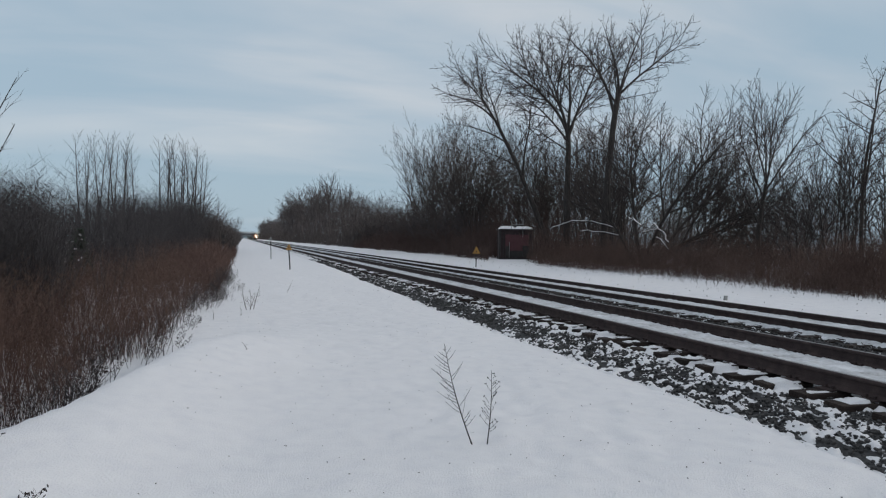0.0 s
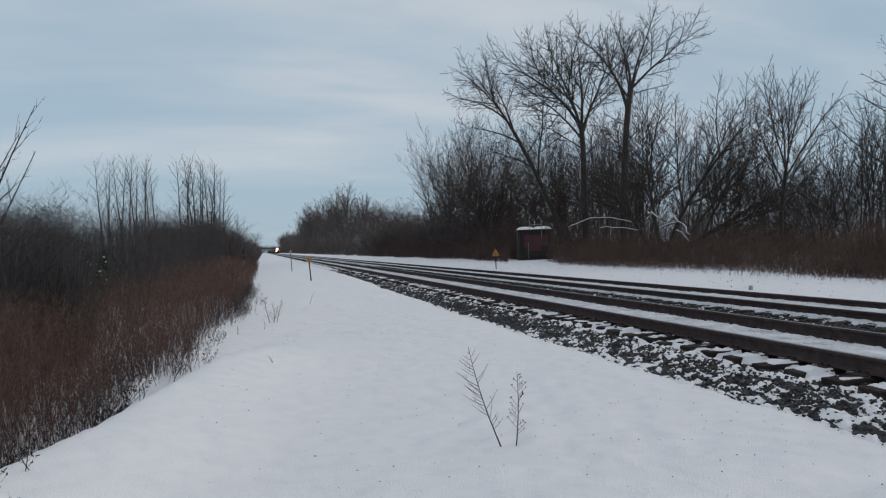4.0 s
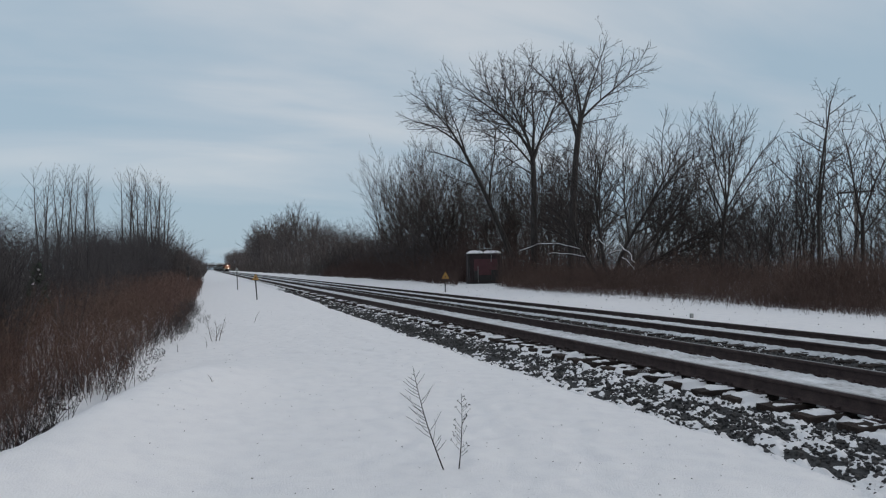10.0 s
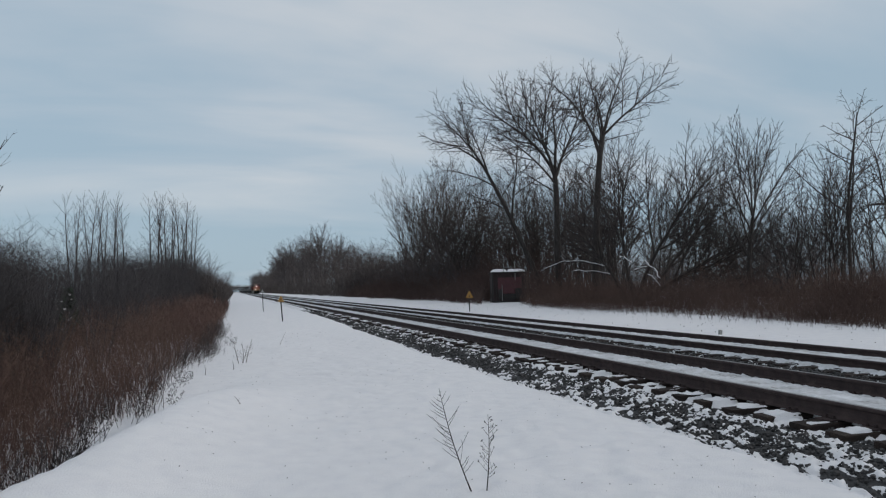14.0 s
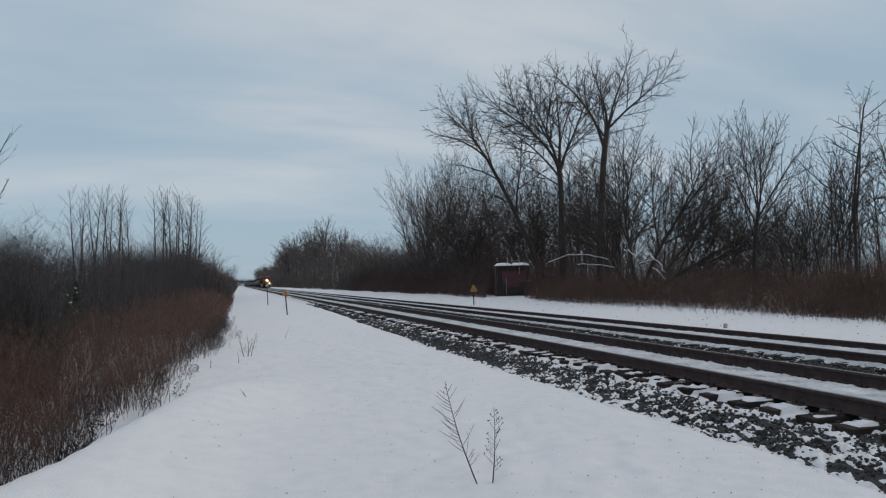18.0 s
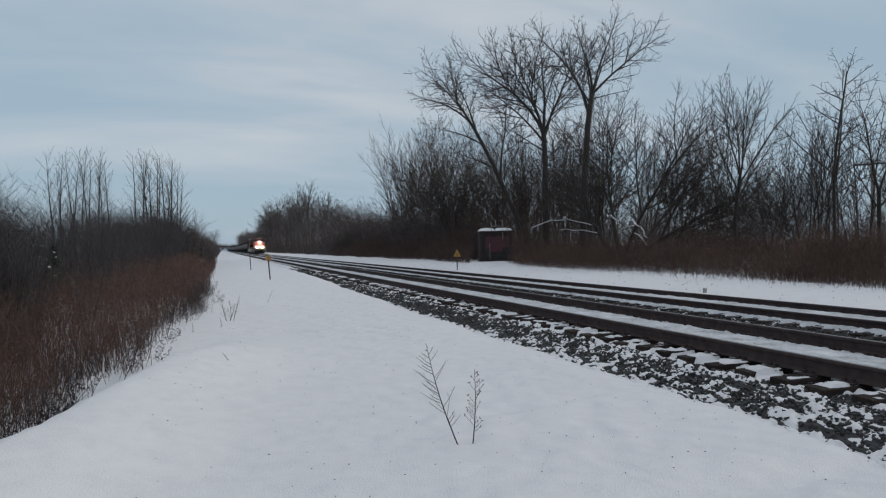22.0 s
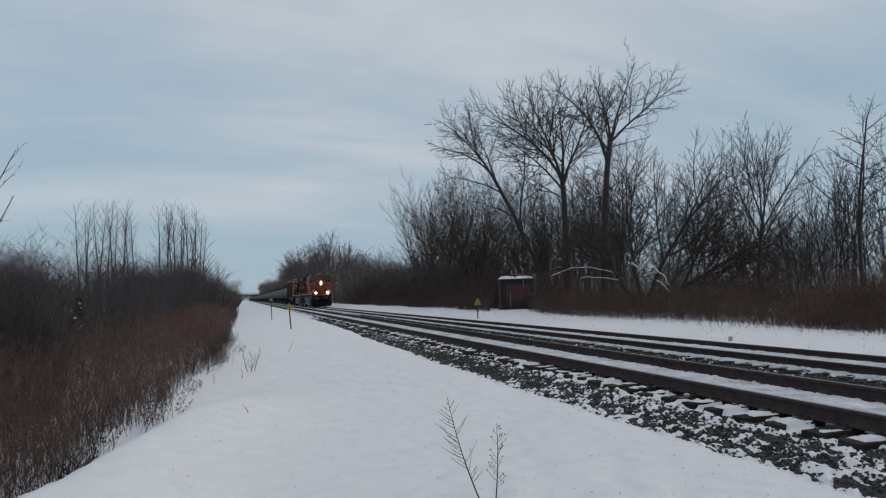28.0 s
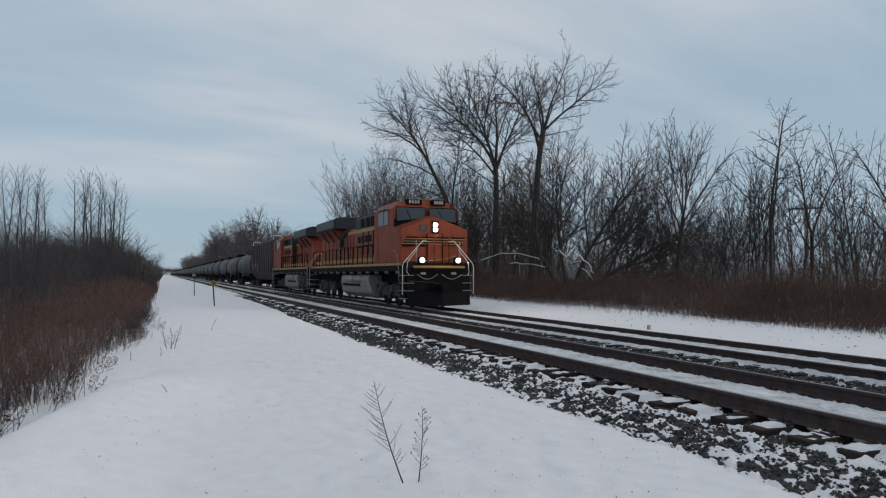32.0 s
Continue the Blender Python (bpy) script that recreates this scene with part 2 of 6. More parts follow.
# ---------- mesh helpers ----------
class Geo:
    """Vertices and faces of one mesh."""

    def __init__(self):
        self.v, self.f = [], []

    def add(self, verts, faces):
        n = len(self.v)
        self.v.extend(tuple(p) for p in verts)
        self.f.extend(tuple(i + n for i in f) for f in faces)
        return self

    def box(self, x0, x1, y0, y1, z0, z1, m=None):
        p = [Vector((x, y, z)) for z in (z0, z1) for x, y in ((x0, y0), (x1, y0), (x1, y1), (x0, y1))]
        if m is not None:
            p = [m @ q for q in p]
        return self.add(p, [(3, 2, 1, 0), (4, 5, 6, 7), (0, 1, 5, 4), (1, 2, 6, 5), (2, 3, 7, 6), (3, 0, 4, 7)])

    def prism(self, ring, way):
        """A closed ring of points pushed along a vector."""
        n = len(ring)
        a = [Vector(p) for p in ring]
        b = [p + Vector(way) for p in a]
        faces = [tuple(range(n - 1, -1, -1)), tuple(range(n, 2 * n))]
        faces += [(i, (i + 1) % n, n + (i + 1) % n, n + i) for i in range(n)]
        return self.add(a + b, faces)

    def tube(self, pts, radii, n=6, caps=True):
        pts = [Vector(p) for p in pts]
        if isinstance(radii, (int, float)):
            radii = [radii] * len(pts)
        base = len(self.v)
        u = None
        for i, p in enumerate(pts):
            d = (pts[min(i + 1, len(pts) - 1)] - pts[max(i - 1, 0)]).normalized()
            if u is None:
                u = d.cross(Vector((0.3, 0.2, 1)) if abs(d.z) < 0.9 else Vector((1, 0.1, 0))).normalized()
            else:
                u = (u - d * u.dot(d)).normalized()
            w = d.cross(u)
            for k in range(n):
                a = 2 * math.pi * k / n
                self.v.append(tuple(p + (u * math.cos(a) + w * math.sin(a)) * radii[i]))
        for i in range(len(pts) - 1):
            for k in range(n):
                a, b = base + i * n + k, base + i * n + (k + 1) % n
                self.f.append((a, b, b + n, a + n))
        if caps:
            self.f.append(tuple(base + k for k in range(n - 1, -1, -1)))
            e = base + (len(pts) - 1) * n
            self.f.append(tuple(e + k for k in range(n)))
        return self

    def spin(self, profile, centre, axis="y", n=16):
        """A profile of (distance along the axis, radius) turned about an axis through centre."""
        c = Vector(centre)
        ax = {"x": (Vector((1, 0, 0)), Vector((0, 1, 0)), Vector((0, 0, 1))), "y": (Vector((0, 1, 0)), Vector((1, 0, 0)), Vector((0, 0, 1))),
              "z": (Vector((0, 0, 1)), Vector((1, 0, 0)), Vector((0, 1, 0)))}[axis]
        base = len(self.v)
        for s, r in profile:
            for k in range(n):
                a = 2 * math.pi * k / n
                self.v.append(tuple(c + ax[0] * s + (ax[1] * math.cos(a) + ax[2] * math.sin(a)) * r))
        for i in range(len(profile) - 1):
            for k in range(n):
                a, b = base + i * n + k, base + i * n + (k + 1) % n
                self.f.append((a, b, b + n, a + n))
        self.f.append(tuple(base + k for k in range(n - 1, -1, -1)))
        e = base + (len(profile) - 1) * n
        self.f.append(tuple(e + k for k in range(n)))
        return self

    def twig(self, a, b, ra, rb):
        """A three-sided tapered stick."""
        d = b - a
        u = Vector((d.y, -d.x, 0.02)) if abs(d.x) + abs(d.y) > 1e-4 else Vector((1, 0, 0))
        u.normalize()
        w = d.cross(u).normalized()
        n = len(self.v)
        for p, r in ((a, ra), (b, rb)):
            for c, s in ((1, 0), (-0.5, 0.866), (-0.5, -0.866)):
                self.v.append(tuple(p + u * (c * r) + w * (s * r)))
        self.f += [(n, n + 1, n + 4, n + 3), (n + 1, n + 2, n + 5, n + 4), (n + 2, n, n + 3, n + 5)]

    def spike(self, a, b, r):
        """A three-sided twig that ends in a point."""
        d = b - a
        u = Vector((d.y, -d.x, 0.02)) if abs(d.x) + abs(d.y) > 1e-4 else Vector((1, 0, 0))
        u.normalize()
        w = d.cross(u).normalized()
        n = len(self.v)
        for c, s in ((1, 0), (-0.5, 0.866), (-0.5, -0.866)):
            self.v.append(tuple(a + u * (c * r) + w * (s * r)))
        self.v.append(tuple(b))
        self.f += [(n, n + 1, n + 3), (n + 1, n + 2, n + 3), (n + 2, n, n + 3)]

    def mesh(self, name, mat, smooth=False):
        me = bpy.data.meshes.new(name)
        me.from_pydata(self.v, [], self.f)
        me.materials.append(mat)
        if smooth:
            me.polygons.foreach_set("use_smooth", [True] * len(me.polygons))
        me.update()
        return me


def rounded(me, width, segments=2):
    bm = bmesh.new()
    bm.from_mesh(me)
    bmesh.ops.bevel(bm, geom=[e for e in bm.edges if e.is_manifold and e.calc_face_angle(0) > 0.5], offset=width, segments=segments, affect="EDGES", profile=0.5)
    bm.to_mesh(me)
    bm.free()
    return me


def part(name, geo, mat, parent, label="", bevel=0.0, smooth=False, at=None):
    """One mesh object under a thing or under one of its parts."""
    me = geo if isinstance(geo, bpy.types.Mesh) else geo.mesh(name, mat, smooth)
    if bevel:
        rounded(me, bevel, 1)
    ob = new(name, me)
    ob.parent = parent
    if at is not None:
        ob.matrix_basis = at
    return tagged(ob, label) if label else ob


def thing(name, label, category, m=None, group="", kind=""):
    ob = new(name)
    ob.empty_display_size = 0.2
    if m is not None:
        ob.matrix_basis = m
    return tagged(ob, label, category, group, kind)


def sheet(name, xs, ys, height, mat):
    """A grid over the ground plan with the given height at each point."""
    xs, ys = np.asarray(xs, float), np.asarray(ys, float)
    gx, gy = np.meshgrid(xs, ys)
    z = height(gx, gy)
    v = np.stack([gx, gy, z], -1).reshape(-1, 3)
    nx, ny = len(xs), len(ys)
    i = (np.arange(ny - 1)[:, None] * nx + np.arange(nx - 1)[None, :]).ravel()
    f = np.stack([i, i + 1, i + nx + 1, i + nx], 1)
    me = bpy.data.meshes.new(name)
    me.from_pydata(v.tolist(), [], f.tolist())
    me.materials.append(mat)
    me.polygons.foreach_set("use_smooth", np.ones(len(f), bool))
    me.update()
    return new(name, me)


_rs = np.random.RandomState(7)
_lat = _rs.rand(256, 256)


def vnoise(x, y):
    """Smooth value noise, 0 to 1, on arrays."""
    x, y = np.asarray(x, float), np.asarray(y, float)
    xi, yi = np.floor(x).astype(int), np.floor(y).astype(int)
    fx, fy = x - xi, y - yi
    fx, fy = fx * fx * (3 - 2 * fx), fy * fy * (3 - 2 * fy)
    g = lambda a, b: _lat[a % 256, b % 256]
    return (g(xi, yi) * (1 - fx) + g(xi + 1, yi) * fx) * (1 - fy) + (g(xi, yi + 1) * (1 - fx) + g(xi + 1, yi + 1) * fx) * fy


def fbm(x, y, octaves=4):
    s, a, k = 0, 0.5, 1
    for o in range(octaves):
        s = s + a * vnoise(x * k + 17.3 * o, y * k + 5.1 * o)
        a, k = a * 0.5, k * 2.03
    return s


def smooth(a, b, x):
    t = np.clip((np.asarray(x, float) - a) / (b - a), 0, 1)
    return t * t * (3 - 2 * t)


# ---------- plan: the line runs along y ----------
RAIL1, RAIL2 = 0.377, 0.258          # heights of the two railheads
TRACK1, TRACK2 = 6.89, 11.092        # centres of the two tracks
GAUGE = 0.755                        # half the distance between the rails' middles
RAIL_H = 0.172


def ground_z(x, y):
    x, y = np.asarray(x, float), np.asarray(y, float)
    z = 0.12 * smooth(12, 45, y) * smooth(-1.0, 1.5, x)
    edge = -1.85 + 0.95 * smooth(9, 26, y)
    # a drift whose crest runs out from the brush
    d = x - np.interp(y, [3, 4.5, 5.3, 6.3, 7.2, 8.5, 9.8, 10.6, 14], [-2.6, -2.1, -1.8, -1.43, -1.25, -0.97, -0.66, -0.25, 0.4])
    amp = smooth(2.5, 5, y) * smooth(13.5, 9.8, y)
    z = z + amp * np.where(d < 0, 0.32 * np.exp(-(d / 0.22) ** 2), 0.32 * np.exp(-(d / 1.1) ** 2)) - amp * 0.10 * np.exp(-((d + 0.7) / 0.45) ** 2)
    z = z - 0.18 * smooth(edge + 0.15, edge - 0.8, x)
    z = z - 0.10 * smooth(4.2, 5.6, x) * smooth(14.4, 13.2, x)
    z = z + 0.10 * smooth(13.0, 15.0, x)
    z = z + (fbm(x * 0.6, y * 0.35, 3) - 0.45) * 0.09
    z = z + (fbm(x * 3.1, y * 2.3, 3) - 0.45) * 0.04 * smooth(60, 30, np.abs(y))
    # an old rut across the path, filled by the wind
    z = z - 0.035 * np.exp(-((y - 3.55 - 0.06 * x) / 0.22) ** 2) * smooth(0.2, 1.6, x) * smooth(5.0, 4.2, x)
    # low ripples that the wind left along the path
    z = z + 0.03 * (fbm(x * 0.9 + 0.5 * y, y * 1.15 - 0.3 * x, 3) - 0.45) * smooth(40, 14, y) * smooth(-1.6, 0.2, x) * smooth(5.0, 4.0, x)
    # trodden crust down the middle of the path
    z = z + ((vnoise(x * 5.3, y * 4.6) - 0.5) * 0.022 + (vnoise(x * 9.1 + 3, y * 8.3) - 0.5) * 0.014) * smooth(26, 10, y) * smooth(0.6, 1.8, x) * smooth(4.6, 3.6, x)
    return z

# ---------- ground ----------
def spaced(*runs):
    out = []
    for a, b, step in runs:
        out += list(np.arange(a, b - 1e-6, step))
    return out + [runs[-1][1]]


ground = sheet("ground", spaced((-2500, -300, 400), (-300, -60, 30), (-60, -12, 4), (-12, -4, 0.5), (-4, 0, 0.1), (0, 5.2, 0.055), (5.2, 13.2, 0.8), (13.2, 20, 0.25), (20, 60, 4), (60, 300, 40), (300, 2500, 440)),
               spaced((-2500, -200, 460), (-200, -20, 20), (-20, 0, 1), (0, 2.5, 0.25), (2.5, 10, 0.055), (10, 22, 0.1), (22, 60, 0.4), (60, 160, 2), (160, 600, 20), (600, 3200, 200)), ground_z, SNOW)
tagged(ground, "snow-covered flat ground with low drifts beside the tracks", "ground", kind="structure")


# ---------- track bed ----------
def bed_z(x, y):
    t1, t2 = RAIL1 - RAIL_H - 0.02, RAIL2 - RAIL_H - 0.02
    x = np.asarray(x, float)
    z = np.interp(x, [4.2, 4.75, 5.45, 5.7, 8.2, 8.6, 9.3, 9.75, 12.5, 13.0, 13.9], [-0.25, -0.04, t1 - 0.07, t1 - 0.068, t1 - 0.06, t1 - 0.06, t2 - 0.06, t2 - 0.03, t2 - 0.03, t2 - 0.05, -0.25])
    return z + (fbm(x * 9, np.asarray(y, float) * 9, 2) - 0.37) * 0.05


bed = sheet("ballast_bed", spaced((4.2, 13.9, 0.12)), spaced((-60, -10, 2), (-10, 0, 0.3), (0, 30, 0.12), (30, 80, 0.6), (80, 300, 5), (300, 1400, 50)), bed_z, BALLAST)
tagged(bed, "dark grey crushed-stone ballast bed under both tracks", "track bed", kind="structure")


def cover_z(x, y):
    """The snow that lies on the bed: full between the rails, patchy on the shoulder and in the six-foot."""
    x, y = np.asarray(x, float), np.asarray(y, float)
    b = np.interp(x, [4.2, 4.75, 5.45, 5.7, 8.2, 8.6, 9.3, 9.75, 12.5, 13.0, 13.9], [-0.25, -0.02, RAIL1 - 0.212, RAIL1 - 0.192, RAIL1 - 0.192, RAIL1 - 0.212, RAIL2 - 0.232, RAIL2 - 0.192, RAIL2 - 0.192, RAIL2 - 0.22, -0.05])
    n = fbm(x * 4.6, y * 3.8, 4) - 0.47
    n2 = fbm(x * 11 + 3, y * 8, 3) - 0.44
    mid = np.interp(x, [4.2, 4.6, 4.9, 5.3, 5.6, 6.0, 6.1, 6.2, 6.25, 6.6, 7.3, 7.55, 7.6, 7.7, 7.8, 8.3, 8.75, 9.25, 9.45, 10.0, 10.12, 10.2, 10.28, 10.4, 10.45, 11.75, 11.8, 11.9, 12.0, 12.6, 13.4, 13.9],
                    [0.2, 0.024, -0.034, -0.040, -0.040, 0.0, -0.06, -0.06, 0.03, 0.055, 0.055, 0.03, -0.03, -0.03, 0.02, -0.035, -0.04, -0.045, -0.065, -0.06, -0.015, 0.045, 0.06, -0.02, 0.075, 0.085, -0.02, -0.02, 0.10, 0.10, 0.10, 0.1])
    wild = np.interp(x, [4.2, 4.8, 5.6, 6.0, 6.3, 7.5, 8.2, 8.6, 10.0, 10.15, 10.5, 13.9], [0.02, 0.10, 0.105, 0.09, 0.05, 0.05, 0.08, 0.16, 0.15, 0.03, 0.04, 0.03])
    mid = mid - 0.018 * smooth(8, 14, y) * smooth(4.7, 4.9, x) * smooth(6.1, 5.9, x)
    mid = mid + 0.09 * smooth(54, 61, y) * smooth(4.5, 4.8, x) * smooth(6.1, 6.0, x)
    n3 = fbm(x * 23 + 9, y * 15 + 4, 2) - 0.37
    z = b + mid + n * wild * 0.6 + n2 * wild * 0.9 + n3 * wild * 1.3
    # caps of snow on the tie ends, hollows between them
    on = smooth(0.125, 0.095, np.abs((y - 0.05) % 0.5 - 0.25)) * smooth(5.66, 5.70, x)
    ends = RAIL1 - 0.184 + np.where(on > 0.5, 0.004 + n * 0.07 + n2 * 0.06, -0.066 + n * 0.1 + n2 * 0.16)
    k = smooth(5.5, 5.58, x) * (x < 6.1)
    return np.where(k > 0, z + (ends - z) * k, z)


cover_x = spaced((4.25, 6.08, 0.035), (6.22, 7.57, 0.06), (7.72, 10.26, 0.04), (10.42, 11.77, 0.09), (11.93, 13.85, 0.12))
for a, b, name in ((4.3, 6.06, "shoulder_snow"), (6.21, 7.565, "snow_between_rails"), (7.725, 10.26, "snow_between_tracks"), (10.42, 11.77, "snow_between_rails"), (11.93, 13.9, "shoulder_snow")):
    step = 0.035 if a < 6 else 0.045 if a < 8 else 0.09
    n = int((b - a) / step) + 1
    ob = sheet(name, np.linspace(a, b, n), spaced((-20, -8, 1), (-8, 2, 0.12), (2, 14, step), (14, 30, 0.11), (30, 90, 0.6), (90, 400, 6), (400, 1400, 50)), cover_z, GREYSNOW if "rails" in name or "tracks" in name else SNOW)
    tagged(ob, "patchy snow lying on the ballast" if "rails" not in name else "packed snow lying between the rails", "snow", kind="structure")


# ---------- ballast stones ----------
def stone_shape(rng):
    g = Geo()
    pts = [Vector((sx * rng.uniform(0.55, 1), sy * rng.uniform(0.5, 1), sz * rng.uniform(0.3, 0.7))) for sz in (-1, 1) for sx, sy in ((-1, -1), (1, -1), (1, 1), (-1, 1))]
    g.add(pts, [(3, 2, 1, 0), (4, 5, 6, 7), (0, 1, 5, 4), (1, 2, 6, 5), (2, 3, 7, 6), (3, 0, 4, 7)])
    return np.array(g.v), g.f


def scatter_stones(name, spots, rng, label):
    shapes = [stone_shape(rng) for _ in range(8)]
    v, f, n = [], [], 0
    for x, y, z, s in spots:
        sv, sf = shapes[rng.randrange(8)]
        e = Euler((rng.uniform(-0.6, 0.6), rng.uniform(-0.6, 0.6), rng.uniform(0, 6.28))).to_matrix()
        v.append(sv @ np.array(e).T * s + (x, y, z))
        f += [tuple(i + n for i in q) for q in sf]
        n += 8
    me = bpy.data.meshes.new(name)
    me.from_pydata(np.concatenate(v).tolist(), [], f)
    me.materials.append(STONE)
    me.update()
    return tagged(new(name, me), label, "ballast stones", kind="stuff")


def stone_spots(x0, x1, y0, y1, count, rng, near=False):
    out = []
    for _ in range(count):
        u = rng.random()
        x, y = rng.uniform(x0, x1), y0 + (y1 - y0) * u ** 1.6
        if near and x < 4.9 + 0.15 * math.sin(y * 1.7) and rng.random() < 0.75:
            continue
        out.append((x, y, float(bed_z(x, y)) + rng.uniform(0.0, 0.02), rng.uniform(0.008, 0.021)))
    return out


rng = random.Random(3)
scatter_stones("ballast_stones", stone_spots(4.7, 5.6, 1.5, 50, 17000, rng, True) + [(x, y, z - 0.012, s * 0.9) for x, y, z, s in stone_spots(5.55, 6.06, 1.5, 26, 3400, rng)] + stone_spots(4.75, 5.6, 1.5, -10, 1500, rng) + [(x, y, z + 0.01, s * 1.15) for x, y, z, s in stone_spots(8.7, 10.12, 5, 60, 9000, rng)], rng, "loose dark grey crushed stones on the ballast")

# the stones at the foot of the shoulder, singly
rng = random.Random(12)
STONES = []
for k in range(8):
    sv, sf = stone_shape(rng)
    g = Geo().add([Vector(q) for q in sv], sf)
    STONES.append(g.mesh("stone", STONE))
for k in range(300):
    x, y = rng.uniform(4.78, 5.5), rng.uniform(3.6, 8.0)
    s = rng.uniform(0.012, 0.025)
    ob = part("stone", STONES[k % 8], STONE, bed, at=pose(x, y, float(bed_z(x, y)) + 0.022, rng.uniform(-35, 35), rng.uniform(-35, 35), rng.uniform(0, 360)))
    ob.scale = (s, s, s)

# ---------- rails and ties ----------
def rail_ring(x, top):
    half = [(0.0, 0.0), (0.022, 0.0), (0.033, -0.006), (0.037, -0.018), (0.035, -0.036), (0.012, -0.048), (0.009, -0.09), (0.012, -0.135), (0.03, -0.147), (0.075, -0.158), (0.076, -0.172), (0.0, -0.172)]
    ring = [(x + a, top + b) for a, b in half[1:-1]] + [(x - a, top + b) for a, b in reversed(half[1:-1])]
    return ring


def add_rail(name, x, top, label, parent):
    ring = rail_ring(x, top)
    g = Geo()
    ys = [-60, -10, 0, 10, 20, 30, 45, 70, 120, 250, 600, 1400]
    n = len(ring)
    for y in ys:
        g.v += [(a, y, b) for a, b in ring]
    for i in range(len(ys) - 1):
        for k in range(n):
            a, b = i * n + k, i * n + (k + 1) % n
            g.f.append((a, a + n, b + n, b))
    rail = part(name, g, RUST, parent, label)
    strip = Geo().box(x - 0.024, x + 0.024, -60, 1400, top - 0.002, top + 0.003)
    part("running_surface", strip, STEEL, rail, "dull worn steel running surface")
    return rail


tracks = []
for cx, top, label in ((TRACK1, RAIL1, "rusty main-line track with dark wooden ties"), (TRACK2, RAIL2, "second rusty track half buried in snow")):
    tr = thing("railway_track", label, "track", group="main-line tracks", kind="structure")
    tracks.append(tr)
    for s in (-1, 1):
        add_rail("rail", cx + s * GAUGE, top, "dark rust-brown steel rail", tr)

rng = random.Random(5)


def tie_mesh(seed):
    r = random.Random(seed)
    g = Geo().box(-1.3, 1.3, -0.115, 0.115, -0.17, 0)
    me = rounded(g.mesh("tie", TIE), 0.012, 1)
    for v in me.vertices:
        v.co.x += r.uniform(-0.012, 0.012)
        v.co.y += r.uniform(-0.008, 0.008)
        v.co.z += r.uniform(-0.008, 0.004)
    return me


TIES = [tie_mesh(i) for i in range(6)]
PLATE = Geo().box(-0.18, 0.18, -0.1, 0.1, -0.004, 0.012).mesh("tie_plate", RUST)
SPIKE_G = Geo()
for sx in (-1, 1):
    for sy in (-0.05, 0.05):
        SPIKE_G.box(sx * 0.085 - 0.016, sx * 0.085 + 0.016, sy - 0.012, sy + 0.012, 0.0, 0.034)
SPIKES = SPIKE_G.mesh("spikes", RUST)


def lay_ties(track, cx, top, y0, y1, plates_to):
    y, k = y0, 0
    z = top - RAIL_H - 0.012
    while y < y1:
        tie = part("tie", TIES[rng.randrange(6)], TIE, track, at=pose(cx + rng.uniform(-0.05, 0.05), y + rng.uniform(-0.03, 0.03), z + rng.uniform(-0.006, 0.003), 0, 0, rng.uniform(-1.2, 1.2)))
        if y < plates_to:
            for s in (-1, 1):
                local = tie.matrix_basis.inverted() @ pose(cx + s * GAUGE, y, z)
                part("tie_plate", PLATE, RUST, tie, at=local)
                part("spikes", SPIKES, RUST, tie, at=local @ pose(0, 0, 0.012))
        y += 0.5
        k += 1


lay_ties(tracks[0], TRACK1, RAIL1, -19.7, 90, 22)
lay_ties(tracks[1], TRACK2, RAIL2, 2.0, 60, 14)
far = Geo()
y = 90.3
while y < 320:
    far.box(TRACK1 - 1.3, TRACK1 + 1.3, y - 0.115, y + 0.115, RAIL1 - 0.36, RAIL1 - RAIL_H - 0.012)
    y += 0.5
tagged(part("distant_ties", far, TIE, tracks[0]), kind="stuff")

# ---------- bare trees ----------
TREE = dict(levels=4, gap=(0.8, 0.42, 0.3, 0.2), first=(0.35, 0.2, 0.16, 0.15), angle=(40, 42, 42, 42), share=(0.5, 0.52, 0.5, 0.5), seg=(1.2, 0.8, 0.5, 0.3, 0.3), wob=(0.03, 0.06, 0.09, 0.12, 0.12), lift=(0.0, 0.02, 0.035, 0.03, 0.0), tip=0.012, thick=0.035, fat=0.009, reach=1.0, fall=0.66)


